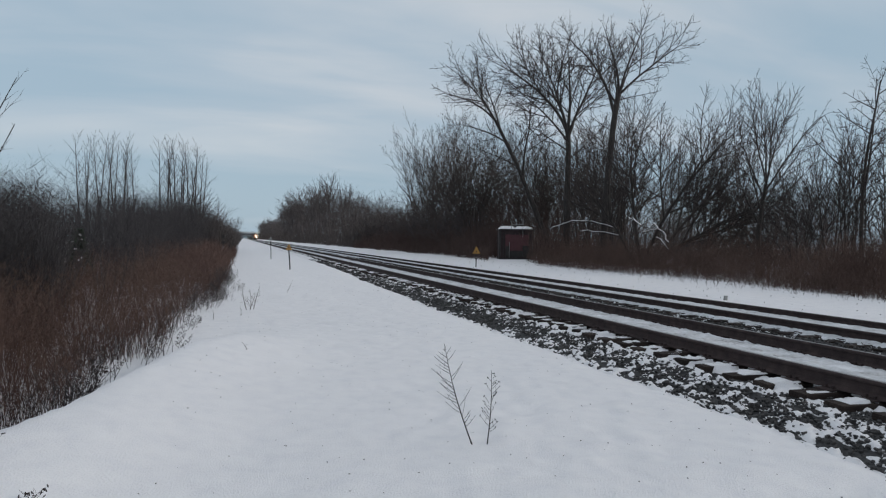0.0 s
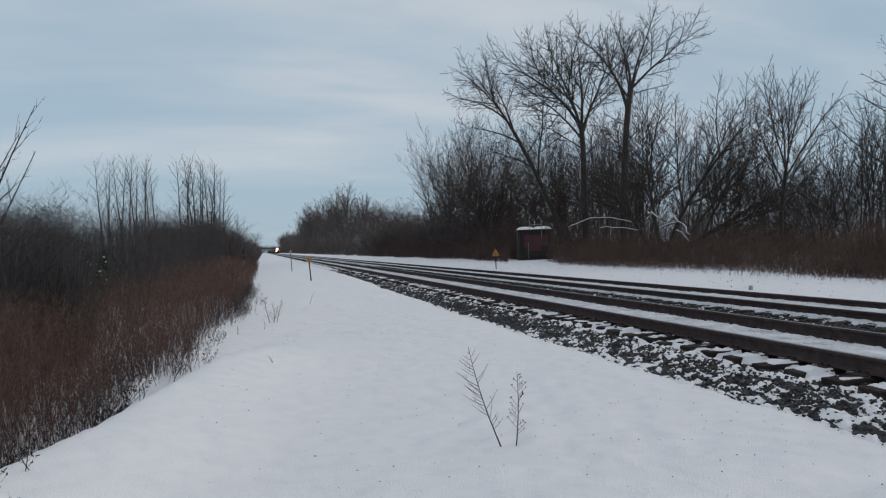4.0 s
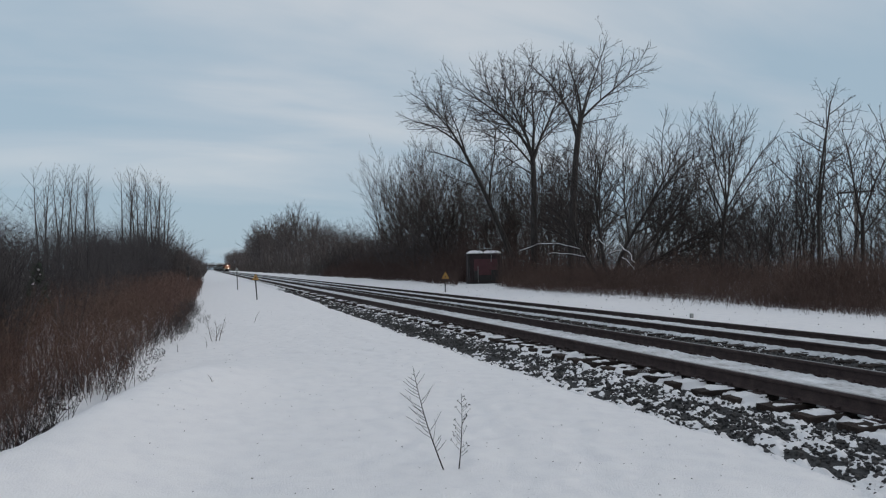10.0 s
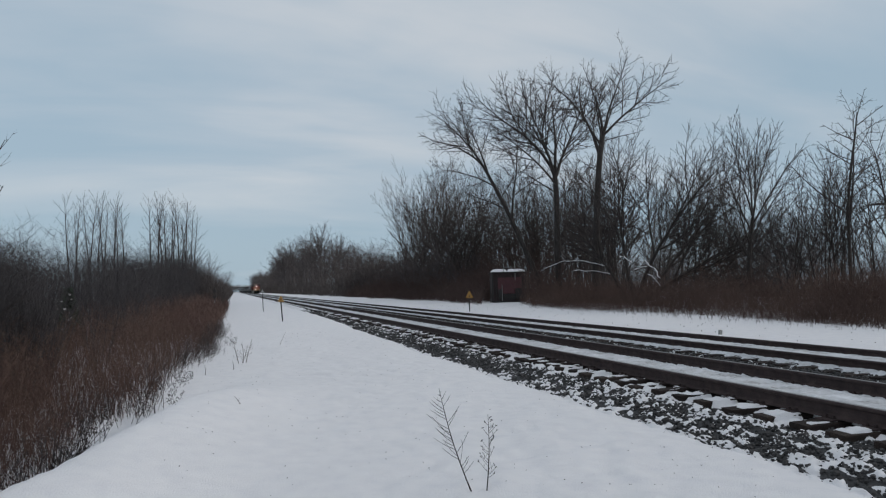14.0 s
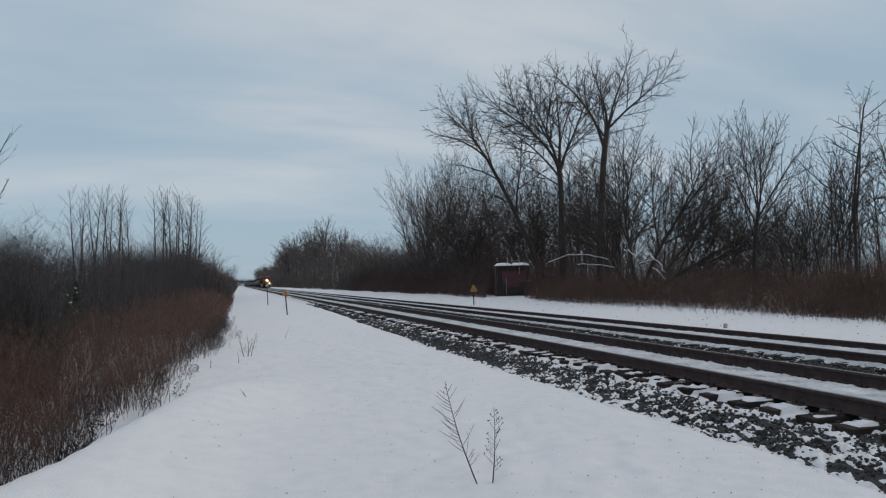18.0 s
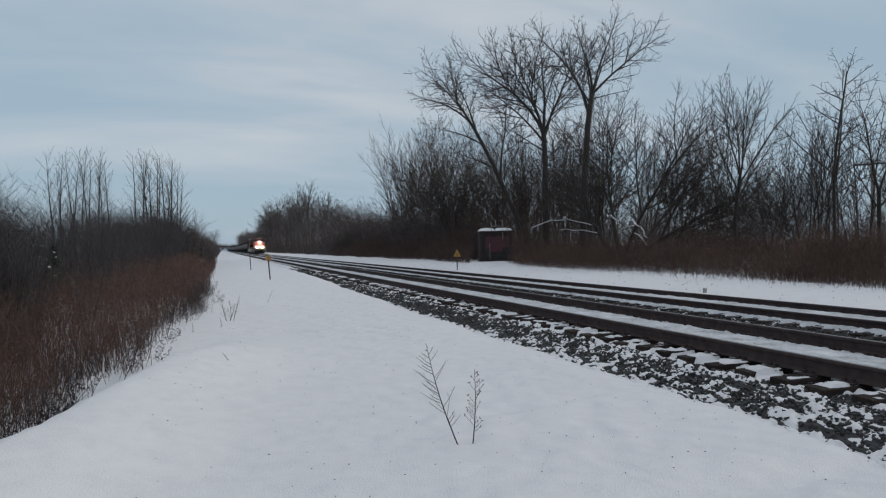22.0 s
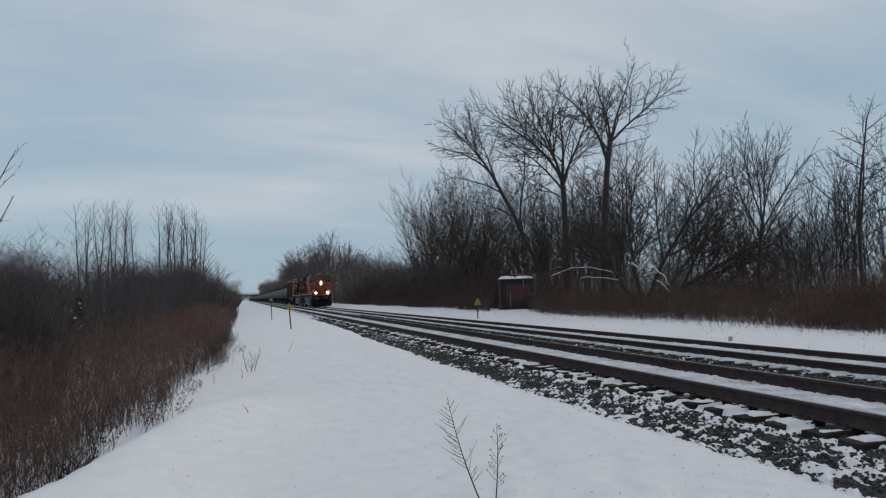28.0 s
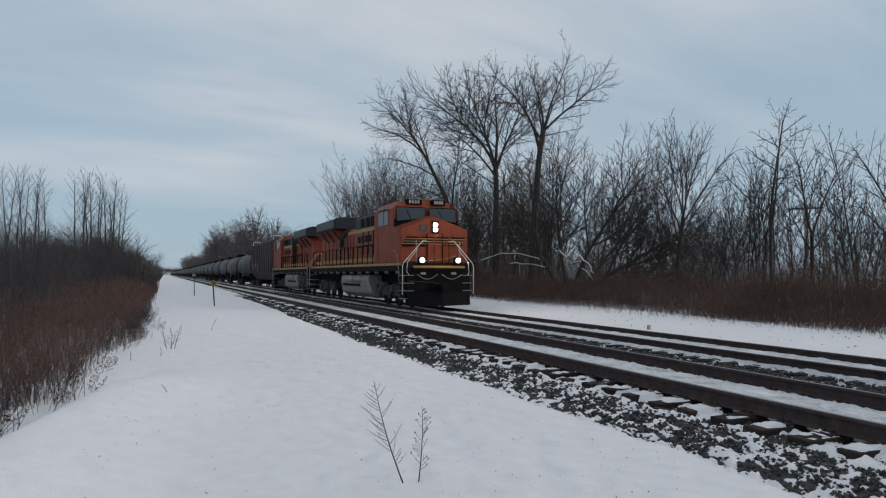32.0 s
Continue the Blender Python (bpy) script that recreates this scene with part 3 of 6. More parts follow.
def limb(rng, trunk, crown, p, d, length, r, level, c, bend=(0, 0, 0), bare=None, end=None, limbs=()):
    """One limb that bends on its way and carries shorter and shorter side branches towards its tip."""
    n = max(1, min(10, int(round(length / c["seg"][level]))))
    if level >= c["levels"]:
        n = 1
    bend = Vector(bend) / n
    end = c["tip"] if end is None else end
    pts, radii, ways = [p.copy()], [r], [d.copy()]
    for i in range(n):
        w = c["wob"][level]
        d = d + bend + Vector((rng.gauss(0, w), rng.gauss(0, w), rng.gauss(0, w * 0.6) + c["lift"][level]))
        d.normalize()
        p = p + d * (length / n)
        pts.append(p.copy())
        ways.append(d.copy())
        radii.append(end + (r - end) * (1 - (i + 1) / n) ** 1.05)
    if r > c["thick"]:
        trunk.tube(pts, radii, 7 if r > 0.12 else 5, caps=False)
    else:
        for i in range(n):
            if i == n - 1 and level >= c["levels"] - 1:
                crown.spike(pts[i], pts[i + 1], radii[i])
            else:
                crown.twig(pts[i], pts[i + 1], radii[i], radii[i + 1])
    for u, way, ln, rad, lbend in limbs:
        i = min(n - 1, int(u * n))
        limb(rng, trunk, crown, pts[i].lerp(pts[i + 1], u * n - i), Vector(way).normalized(), ln * c["reach"], rad, 1, c, lbend)
    if level >= c["levels"]:
        return
    u = (c["first"][level] if bare is None else bare) + rng.uniform(0, 0.5) * c["gap"][level] / length
    turn = rng.uniform(0, 6.28)
    while u < 0.985:
        i = min(n - 1, int(u * n))
        w = u * n - i
        base = ways[i + 1]
        turn += 2.4 + rng.uniform(-0.6, 0.6)
        a = radians(c["angle"][level] * rng.uniform(0.7, 1.25)) * (1.1 - 0.25 * u)
        side = base.cross(Vector((0.31, 0.17, 0.9) if abs(base.z) < 0.9 else (1, 0.2, 0))).normalized()
        side = Matrix.Rotation(turn, 3, base) @ side
        way = (base * math.cos(a) + side * math.sin(a)).normalized()
        ln = length * c["share"][level] * (1.08 - c["fall"] * u) * rng.uniform(0.5, 1.2)
        rq = radii[i] + (radii[i + 1] - radii[i]) * w
        limb(rng, trunk, crown, pts[i].lerp(pts[i + 1], w), way, ln, max(c["tip"], min(rq * 0.75, c["tip"] + ln * c["fat"])), level + 1, c)
        u += c["gap"][level] / length * rng.uniform(0.6, 1.4)


def tree_meshes(seed, stems, bark=None, twigs=None, **change):
    """stems: dicts with way, length, r and, where they have them, bend, bare, end and limbs."""
    c = dict(TREE, **change)
    r = random.Random(seed)
    trunk, crown = Geo(), Geo()
    spread = 0.0 if len(stems) == 1 else 0.18
    for s in stems:
        s = dict(s)
        start = Vector((r.uniform(-spread, spread), r.uniform(-spread, spread), -0.3))
        limb(r, trunk, crown, start, Vector(s.pop("way")).normalized(), s.pop("length"), s.pop("r"), s.pop("level", 0), c, **s)
    return trunk.mesh("trunk", bark or BARK, True), crown.mesh("crown", twigs or TWIG)


def plant(meshes, m, label, group="", name="bare_tree"):
    ob = thing(name, label, "tree", m, group)
    part("trunk", meshes[0], BARK, ob)
    part("crown", meshes[1], TWIG, ob)
    return ob


def gz(x, y):
    return float(ground_z(x, y))


def across(right, up, away=0.0):
    """A way given as right, up and away for someone who looks at the wood from the path."""
    return (right * 0.875 + away * 0.485, -right * 0.485 + away * 0.875, up)


# the tall forked trees beside the hut
GRAND = dict(tip=0.011, reach=0.90, angle=(40, 46, 44, 44), gap=(0.8, 0.46, 0.29, 0.24), share=(0.2, 0.66, 0.5, 0.5), lift=(0.0, 0.0, 0.03, 0.03, 0.0), wob=(0.025, 0.05, 0.08, 0.12, 0.14))
forked = tree_meshes(11, [dict(way=across(0.01, 1), length=12.6, r=0.29, end=0.20, bend=across(0.10, 0), bare=0.45, limbs=[
    (1.0, across(0.36, 1), 6.8, 0.10, across(0.1, 0)), (0.99, across(0.68, 0.7, -0.15), 7.0, 0.10, across(0.35, -0.15)), (1.0, across(-0.04, 1, 0.1), 6.4, 0.11, across(-0.06, 0)),
    (0.87, across(-0.28, 1, 0.1), 8.4, 0.14, across(-0.55, -0.2)), (0.93, across(-0.5, 0.9, -0.25), 5.2, 0.08, across(-0.1, 0)), (0.97, across(0.2, 0.9, 0.5), 6.0, 0.08, across(0.05, 0)),
    (0.96, across(0.9, 0.25, 0.1), 3.0, 0.045, across(0.1, 0)), (0.95, across(-0.1, 0.9, -0.5), 5.5, 0.08, across(0, 0)), (0.78, across(-0.8, 0.5, 0.3), 2.6, 0.04, across(0, 0.1)), (0.70, across(0.7, 0.5, -0.3), 2.4, 0.04, across(0, 0.1))])], **GRAND)
plant(forked, pose(25, 44.0, gz(25, 44.0)), "very tall bare tree with a forked dark trunk behind the brush", "tall trees by the hut")
leaning = tree_meshes(12, [dict(way=across(-0.36, 1), length=13.2, r=0.27, end=0.13, bend=across(-0.12, 0), bare=0.45, limbs=[
    (1.0, across(-0.6, 0.8), 6.2, 0.10, across(-0.75, -0.3)), (1.0, across(-0.5, 1, 0.2), 8.0, 0.10, across(-0.35, -0.1)), (0.92, across(-0.2, 1, 0.3), 7.0, 0.09, across(-0.3, 0)), (0.84, across(-0.9, 0.55, -0.2), 5.4, 0.08, across(-0.2, -0.3)),
    (0.66, across(-0.8, 0.6, 0.2), 5.6, 0.07, across(-0.2, -0.35)), (0.58, across(0.1, 1, -0.1), 9.0, 0.11, across(0.0, 0.1)), (0.56, across(-0.9, 0.25, -0.1), 4.0, 0.05, across(-0.1, -0.5)), (0.95, across(-0.4, 0.9, -0.4), 7.0, 0.08, across(-0.5, 0)), (0.75, across(0.5, 0.8, 0.3), 4.5, 0.05, across(0, 0.1))])], **GRAND)
plant(leaning, pose(25, 51.7, gz(25, 51.7)), "tall bare tree with a trunk that leans over the hut", "tall trees by the hut")
dividing = tree_meshes(13, [dict(way=across(-0.01, 1), length=10.6, r=0.30, end=0.21, bend=across(-0.03, 0), bare=0.45, limbs=[
    (1.0, across(-0.35, 1), 10.6, 0.15, across(-0.85, -0.35)), (1.0, across(-0.28, 1, 0.2), 10.0, 0.13, across(-0.35, 0)), (1.0, across(0.08, 1, 0.1), 8.8, 0.15, across(-0.12, 0)), (0.99, across(0.30, 1, -0.1), 8.4, 0.12, across(0.05, 0)), (1.0, across(-0.16, 1, -0.1), 8.6, 0.12, across(-0.3, 0)),
    (0.93, across(-0.5, 0.9, -0.4), 8.6, 0.10, across(-0.3, 0)), (0.95, across(0.35, 0.9, 0.5), 8.0, 0.10, across(0, 0)), (0.86, across(-0.8, 0.6, 0.2), 5.6, 0.06, across(-0.2, -0.1)), (0.8, across(0.7, 0.6, -0.2), 4.5, 0.05, across(0.1, 0.15)), (0.70, across(-0.7, 0.4, -0.2), 3.2, 0.04, across(0, 0.1))])], **GRAND)
plant(dividing, pose(25.3, 50.2, gz(25.3, 50.2)), "tall bare tree that divides into steep dark limbs", "tall trees by the hut")
willow = tree_meshes(14, [dict(way=across(a, b, w), length=ln, r=rad, bend=across(k, kz), bare=0.36, level=1, limbs=[(u, across(a + da, b + db, w + dw), ln * f, rad * 0.5, across(k * 0.6, kz * 0.3)) for u, da, db, dw, f in ((0.34, -0.25, 0.35, 0.3, 0.6), (0.5, 0.3, 0.1, -0.3, 0.5))]) for a, b, w, ln, rad, k, kz in (
    (0.72, 0.75, 0.0, 9.0, 0.17, 0.6, -0.35), (0.95, 0.40, -0.2, 8.2, 0.15, 0.4, -0.05), (0.52, 0.9, 0.3, 10.2, 0.16, 0.35, 0.0), (0.20, 1, -0.2, 10.6, 0.15, 0.2, 0), (-0.12, 1, 0.2, 10.4, 0.14, -0.15, 0),
    (-0.5, 0.9, 0.2, 7.6, 0.12, -0.2, 0), (0.6, 0.7, -0.5, 9.2, 0.13, 0.5, -0.1))],
    tip=0.009, levels=4, angle=(40, 44, 42, 42), gap=(1, 0.34, 0.28, 0.26), share=(0.5, 0.62, 0.5, 0.5), lift=(0, 0.0, 0.05, 0.05, 0.0), wob=(0.03, 0.06, 0.08, 0.1, 0.1))
plant(willow, pose(23.3, 36.3, gz(23.3, 36.3)), "broad multi-stemmed bare willow with low spreading limbs", "tall trees by the hut")

# smaller trees that stand singly against the sky
oval = tree_meshes(15, [dict(way=across(0, 1), length=5.2, r=0.15, end=0.10, bare=0.99, limbs=[(u, across(a, 1, w), ln, 0.055, across(k, 0)) for u, a, w, ln, k in (
    (1.0, -0.16, 0.0, 5.3, -0.02), (1.0, 0.04, 0.2, 5.6, 0.0), (1.0, 0.26, 0.0, 5.4, 0.08), (0.92, 0.48, -0.2, 4.9, 0.1), (0.85, -0.34, 0.2, 4.8, 0.05), (0.72, 0.42, 0.4, 5.2, 0.12), (0.7, -0.3, -0.3, 4.8, 0.0), (0.6, 0.7, 0.0, 4.4, 0.1), (0.95, 0.1, -0.4, 5.2, 0.0), (0.55, -0.5, 0.1, 4.2, 0.15))])],
    tip=0.008, gap=(1, 0.26, 0.24, 0.24), share=(0.5, 0.48, 0.48, 0.5), lift=(0, 0.0, 0.05, 0.05, 0), angle=(40, 30, 34, 38))
plant(oval, pose(27, 30.7, gz(27, 30.7)), "slender bare tree with an upright oval crown", "trees at the wood's edge")
knobby = tree_meshes(16, [dict(way=across(0, 1), length=9.2, r=0.11, end=0.03, bare=0.99, limbs=[(0.32, across(0.12, 1, 0.1), 7.2, 0.07, across(0.12, 0)), (0.93, across(0.9, 0.6), 1.4, 0.03, across(0, 0.2)), (0.86, across(-0.8, 0.5, 0.2), 1.5, 0.03, across(0, 0.3)), (0.8, across(-0.9, 0.4, -0.2), 1.2, 0.025, across(0, 0.3)), (0.68, across(0.9, 0.4, 0.1), 2.2, 0.035, across(0, 0.1)),
    (0.74, across(-0.7, 0.6, 0.3), 1.8, 0.03, across(0, 0.2)), (0.5, across(-0.6, 0.7), 3.4, 0.045, across(-0.1, 0.1)), (0.4, across(0.8, 0.6, -0.2), 3.0, 0.035, across(0.2, -0.1)), (0.3, across(-0.8, 0.7, 0.2), 2.6, 0.03, across(0, 0)), (0.98, across(0.3, 0.9, -0.4), 1.2, 0.025, across(0, 0))])],
    tip=0.008, gap=(1, 0.3, 0.22, 0.18), share=(0.5, 0.42, 0.55, 0.5), lift=(0, 0, 0.02, 0, 0), wob=(0.035, 0.09, 0.16, 0.2, 0.2), angle=(50, 52, 48, 48))
plant(knobby, pose(26, 23.3, gz(26, 23.3)), "narrow bare tree with a crooked twiggy top", "trees at the wood's edge")
vee = tree_meshes(17, [dict(way=across(0, 1), length=3.8, r=0.12, end=0.09, bare=0.99, limbs=[(1.0, across(-0.25, 1), 4.6, 0.06, across(-0.1, 0)), (1.0, across(0.28, 1), 4.8, 0.06, across(0.15, 0)), (0.8, across(0.6, 0.8, 0.2), 4.0, 0.05, across(0.1, 0.1)), (0.8, across(-0.6, 0.8, -0.2), 3.6, 0.045, across(0, 0.15)), (1.0, across(0, 1, 0.4), 4.2, 0.045, across(0, 0))])],
    tip=0.008, share=(0.5, 0.6, 0.5, 0.5), gap=(1, 0.3, 0.25, 0.2), lift=(0, 0.01, 0.04, 0.03, 0), angle=(40, 38, 40, 42))
plant(vee, pose(29, 23.7, gz(29, 23.7)), "bare tree with a trunk that parts like a fork", "trees at the wood's edge")
plant(vee, pose(31, 20.6, gz(31, 20.6), 0, 0, 150), "bare tree with a trunk that parts like a fork", "trees at the wood's edge")


def vase(seed, stems, spread, height, rad, **change):
    """Several stems that spread upwards from one foot."""
    r = random.Random(seed)
    out = []
    for k in range(stems):
        a, s = 6.283 * (k + r.uniform(-0.3, 0.3)) / stems, spread * r.uniform(0.35, 1.1)
        out.append(dict(way=(math.cos(a) * s, math.sin(a) * s, 1), length=height * r.uniform(0.86, 1.03) * (1.1 - 0.22 * s / spread), r=rad * r.uniform(0.7, 1.1), bend=(math.cos(a) * 0.12, math.sin(a) * 0.12, 0), bare=r.uniform(0.25, 0.4), level=1))
    return tree_meshes(seed, out, **change)


def single(seed, height, rad, **change):
    """One trunk that runs to the top, with rising side branches."""
    return tree_meshes(seed, [dict(way=(0.02, 0.01, 1), length=height, r=rad)], **change)


MID = dict(tip=0.011, levels=4, gap=(0.5, 0.4, 0.36, 0.34), share=(0.46, 0.48, 0.48, 0.5), lift=(0, 0.01, 0.05, 0.04, 0), angle=(42, 34, 36, 40))
VARIANTS = [vase(21, 5, 0.34, 10, 0.085, **MID), single(22, 11, 0.11, **dict(MID, gap=(0.36, 0.5, 0.4, 0.34), first=(0.3, 0.25, 0.2, 0.2))), vase(23, 7, 0.5, 9, 0.065, **MID), vase(24, 4, 0.5, 10, 0.1, **MID)]


def hazed(meshes):
    """The same tree with haze painted into a greyer, paler bark colour."""
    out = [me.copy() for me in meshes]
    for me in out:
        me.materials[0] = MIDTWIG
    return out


HAZED = [hazed(m) for m in VARIANTS]
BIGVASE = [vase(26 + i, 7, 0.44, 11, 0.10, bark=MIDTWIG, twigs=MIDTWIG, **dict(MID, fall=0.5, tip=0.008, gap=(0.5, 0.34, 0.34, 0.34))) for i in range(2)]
POLES = [single(35 + i, 8, 0.05, levels=3, gap=(0.26, 0.28, 0.25, 0.3), first=(0.25, 0.2, 0.2), share=(0.34, 0.42, 0.5), angle=(36, 34, 36), lift=(0, 0.05, 0.04, 0), tip=0.009, thick=0.03) for i in range(3)]
def domed(seed, foot, wide, limbs, **change):
    """A trunk whose limbs all reach to the skin of one rounded crown, ten metres high."""
    r = random.Random(seed)
    mid, tall = (10 + foot) / 2, (10 - foot) / 2
    out = []
    for k in range(limbs):
        u = r.uniform(0.55, 1.0)
        a, s = 2.4 * k + r.uniform(-0.4, 0.4), math.acos(1 - 1.15 * (k + 0.5) / limbs)
        end = Vector((math.cos(a) * math.sin(s) * wide, math.sin(a) * math.sin(s) * wide, mid + math.cos(s) * tall))
        way = end - Vector((0, 0, u * mid * 0.95))
        out.append((u, way, way.length * r.uniform(0.88, 1.0), 0.07, Vector((0, 0, 0.15))))
    return tree_meshes(seed, [dict(way=(0.01, 0.02, 1), length=mid * 0.95, r=0.2, end=0.1, bare=0.99, limbs=out)], **change)


# the far trees below wear FARTWIG, whose paleness imitates haze
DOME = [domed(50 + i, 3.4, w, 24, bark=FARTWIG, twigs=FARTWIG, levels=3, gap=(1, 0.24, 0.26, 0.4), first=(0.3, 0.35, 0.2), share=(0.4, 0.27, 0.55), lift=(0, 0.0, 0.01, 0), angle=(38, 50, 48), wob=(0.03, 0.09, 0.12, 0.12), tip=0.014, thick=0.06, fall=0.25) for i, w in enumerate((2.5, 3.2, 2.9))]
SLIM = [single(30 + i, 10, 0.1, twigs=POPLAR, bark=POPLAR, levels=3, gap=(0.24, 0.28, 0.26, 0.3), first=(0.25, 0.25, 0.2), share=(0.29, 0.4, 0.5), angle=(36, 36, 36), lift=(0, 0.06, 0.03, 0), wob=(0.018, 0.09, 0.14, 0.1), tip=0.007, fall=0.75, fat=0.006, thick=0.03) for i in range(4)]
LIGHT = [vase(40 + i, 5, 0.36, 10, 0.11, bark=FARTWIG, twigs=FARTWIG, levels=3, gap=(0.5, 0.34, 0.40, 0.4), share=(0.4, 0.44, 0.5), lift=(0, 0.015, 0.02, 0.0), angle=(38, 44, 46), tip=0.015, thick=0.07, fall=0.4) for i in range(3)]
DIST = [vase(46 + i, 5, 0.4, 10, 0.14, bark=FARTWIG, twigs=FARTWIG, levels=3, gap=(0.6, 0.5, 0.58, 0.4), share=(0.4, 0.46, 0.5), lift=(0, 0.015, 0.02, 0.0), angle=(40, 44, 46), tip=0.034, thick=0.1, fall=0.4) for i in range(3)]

rng = random.Random(9)
TOPS = {}


def put_tree(meshes, x, y, height, label, group, wide=1.0):
    key = meshes[1].name
    if key not in TOPS:
        TOPS[key] = max(v.co.z for v in meshes[1].vertices)
    s = height / TOPS[key]
    ob = plant(meshes, pose(x, y, gz(x, y) - 0.05, rng.uniform(-3, 3), rng.uniform(-3, 3), rng.uniform(0, 360)), label, group)
    ob.scale = (s * wide, s * wide, s)
    return ob


def thicket(name, label, spots, mat):
    """Far trees that nobody could count, in one mesh; spots: meshes, x, y, height, width."""
    vs, fs, n = [], [], 0
    for meshes, x, y, height, wide in spots:
        key = meshes[1].name
        if key not in TOPS:
            TOPS[key] = max(v.co.z for v in meshes[1].vertices)
        k = height / TOPS[key]
        a = rng.uniform(0, 6.283)
        turn = np.array([[math.cos(a), math.sin(a), 0], [-math.sin(a), math.cos(a), 0], [0, 0, 1]])
        for me in meshes:
            co = np.empty(len(me.vertices) * 3)
            me.vertices.foreach_get("co", co)
            vs.append((co.reshape(-1, 3) * (k * wide, k * wide, k)) @ turn + (x, y, gz(x, y) - 0.05))
            fs += [tuple(i + n for i in p.vertices) for p in me.polygons]
            n += len(me.vertices)
    me = bpy.data.meshes.new(name)
    me.from_pydata(np.concatenate(vs).tolist(), [], fs)
    me.materials.append(mat)
    me.update()
    return tagged(new(name, me), label, "trees", kind="stuff")


EDGE = "trees at the wood's edge"
# the broad clump on the far side of the hut: x, y, height, kind, width
for x, y, h, k, wide in ((25, 72, 19.0, 0, 0.9), (25.5, 86, 20.8, 1, 0.9), (27, 79, 20.0, 0, 0.9), (26.5, 99, 21.5, 1, 0.9), (28, 63, 14.5, 1, 0.8)):
    put_tree(BIGVASE[k], x, y, h, "bare tree whose stems spread like a vase, its grey paled for haze", EDGE, wide)
# single trees that stand out along the right of way
for x, y, h, k, wide in ((26, 25.0, 7.6, 2, 0.9), (25.2, 26.2, 6.6, 2, 1.0), (26.6, 24.6, 8.0, 0, 0.8), (30, 27.0, 7.6, 1, 0.8), (30, 22.0, 6.4, 0, 1.0), (28, 19.5, 6.0, 2, 1.0), (28.5, 41.5, 9.0, 1, 0.9), (28.5, 37, 8.0, 0, 0.9), (29, 47, 10.0, 0, 0.9)):
    put_tree(VARIANTS[k], x, y, h, "bare deciduous tree at the edge of the wood", EDGE, wide)
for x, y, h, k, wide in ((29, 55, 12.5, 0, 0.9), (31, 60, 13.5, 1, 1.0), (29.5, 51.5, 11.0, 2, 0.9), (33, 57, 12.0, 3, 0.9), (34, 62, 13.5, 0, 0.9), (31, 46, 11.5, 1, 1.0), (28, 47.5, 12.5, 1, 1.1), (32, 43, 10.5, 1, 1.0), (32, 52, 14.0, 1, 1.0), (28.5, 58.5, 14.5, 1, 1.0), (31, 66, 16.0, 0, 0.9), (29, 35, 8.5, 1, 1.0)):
    put_tree(HAZED[k], x, y, h, "bare tree behind the tall trees, its grey paled for haze", EDGE, wide)
far_wood = []
for i in range(30):
    y = 225 * (900 / 225) ** (i / 29)
    top = float(np.interp(y, [225, 400, 430, 520, 580, 700, 900], [18.5, 23, 17, 14.5, 20.5, 22.5, 25]))
    far_wood.append(((DOME if y < 450 else DIST)[i % 3], 22.6 + rng.random() * 2.5, y, top * rng.uniform(0.88, 1.0), rng.uniform(0.75, 0.95)))
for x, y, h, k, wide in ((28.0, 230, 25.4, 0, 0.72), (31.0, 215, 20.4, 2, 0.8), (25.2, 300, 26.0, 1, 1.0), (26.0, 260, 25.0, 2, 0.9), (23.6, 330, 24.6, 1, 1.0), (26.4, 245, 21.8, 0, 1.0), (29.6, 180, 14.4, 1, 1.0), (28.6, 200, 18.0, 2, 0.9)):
    put_tree(DOME[k], x, y, h, "tall bare tree paled for haze, with a rounded crown above the distant wood", EDGE, wide)

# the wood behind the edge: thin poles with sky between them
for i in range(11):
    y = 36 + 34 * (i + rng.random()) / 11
    put_tree(HAZED[1], rng.uniform(28, 38), y, rng.uniform(9.5, 11.5) + (y - 36) * 0.12, "bare tree behind the tall trees, its grey paled for haze", "trees in the wood", rng.uniform(1.0, 1.4))
for i in range(58):
    y = 12 + 52 * rng.random()
    x = 27.5 + 22 * rng.random()
    if 0.43 < x / y < 0.50:
        continue
    put_tree(POLES[i % 3], x, y, rng.uniform(5.5, 9.3), "thin bare pole-like tree inside the winter wood", "trees in the wood", rng.uniform(0.9, 1.4))
for i in range(24):
    put_tree(LIGHT[i % 3], rng.uniform(22.5, 30), 66 + 75 * (i + rng.random()) / 24, rng.uniform(6.5, 9.0), "low bushy bare tree at the front of the wood", EDGE, rng.uniform(1.2, 1.6))
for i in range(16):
    put_tree(HAZED[rng.randrange(4)], rng.uniform(28, 40), rng.uniform(62, 116), rng.uniform(9, 14), "bare tree inside the winter wood, its grey paled for haze", "trees in the wood", rng.uniform(0.9, 1.2))
for i in range(76):
    y = 112 + 800 * rng.random() ** 1.5
    top = float(np.interp(y, [112, 135, 160, 185, 205, 240, 400, 440, 500, 560, 700, 900], [7.5, 8.5, 11.5, 14.5, 17.5, 19, 23, 17, 14.5, 19.5, 21, 23]))
    far_wood.append(((DIST if y > 300 else LIGHT)[rng.randrange(3)], 23 + rng.random() * 24, y, top * rng.uniform(0.84, 1.0), rng.uniform(0.9, 1.25)))
thicket("distant_wood", "distant bare grey-brown wood along the line, paled for haze", far_wood, FARTWIG)
thicket("deep_wood", "bare trees deep inside the winter wood, their grey paled for haze", [(LIGHT[i % 3], rng.uniform(46, 76), 12 + 100 * rng.random() ** 1.2, rng.uniform(6.5, 9.5), 1.3) for i in range(26)], FARTWIG)

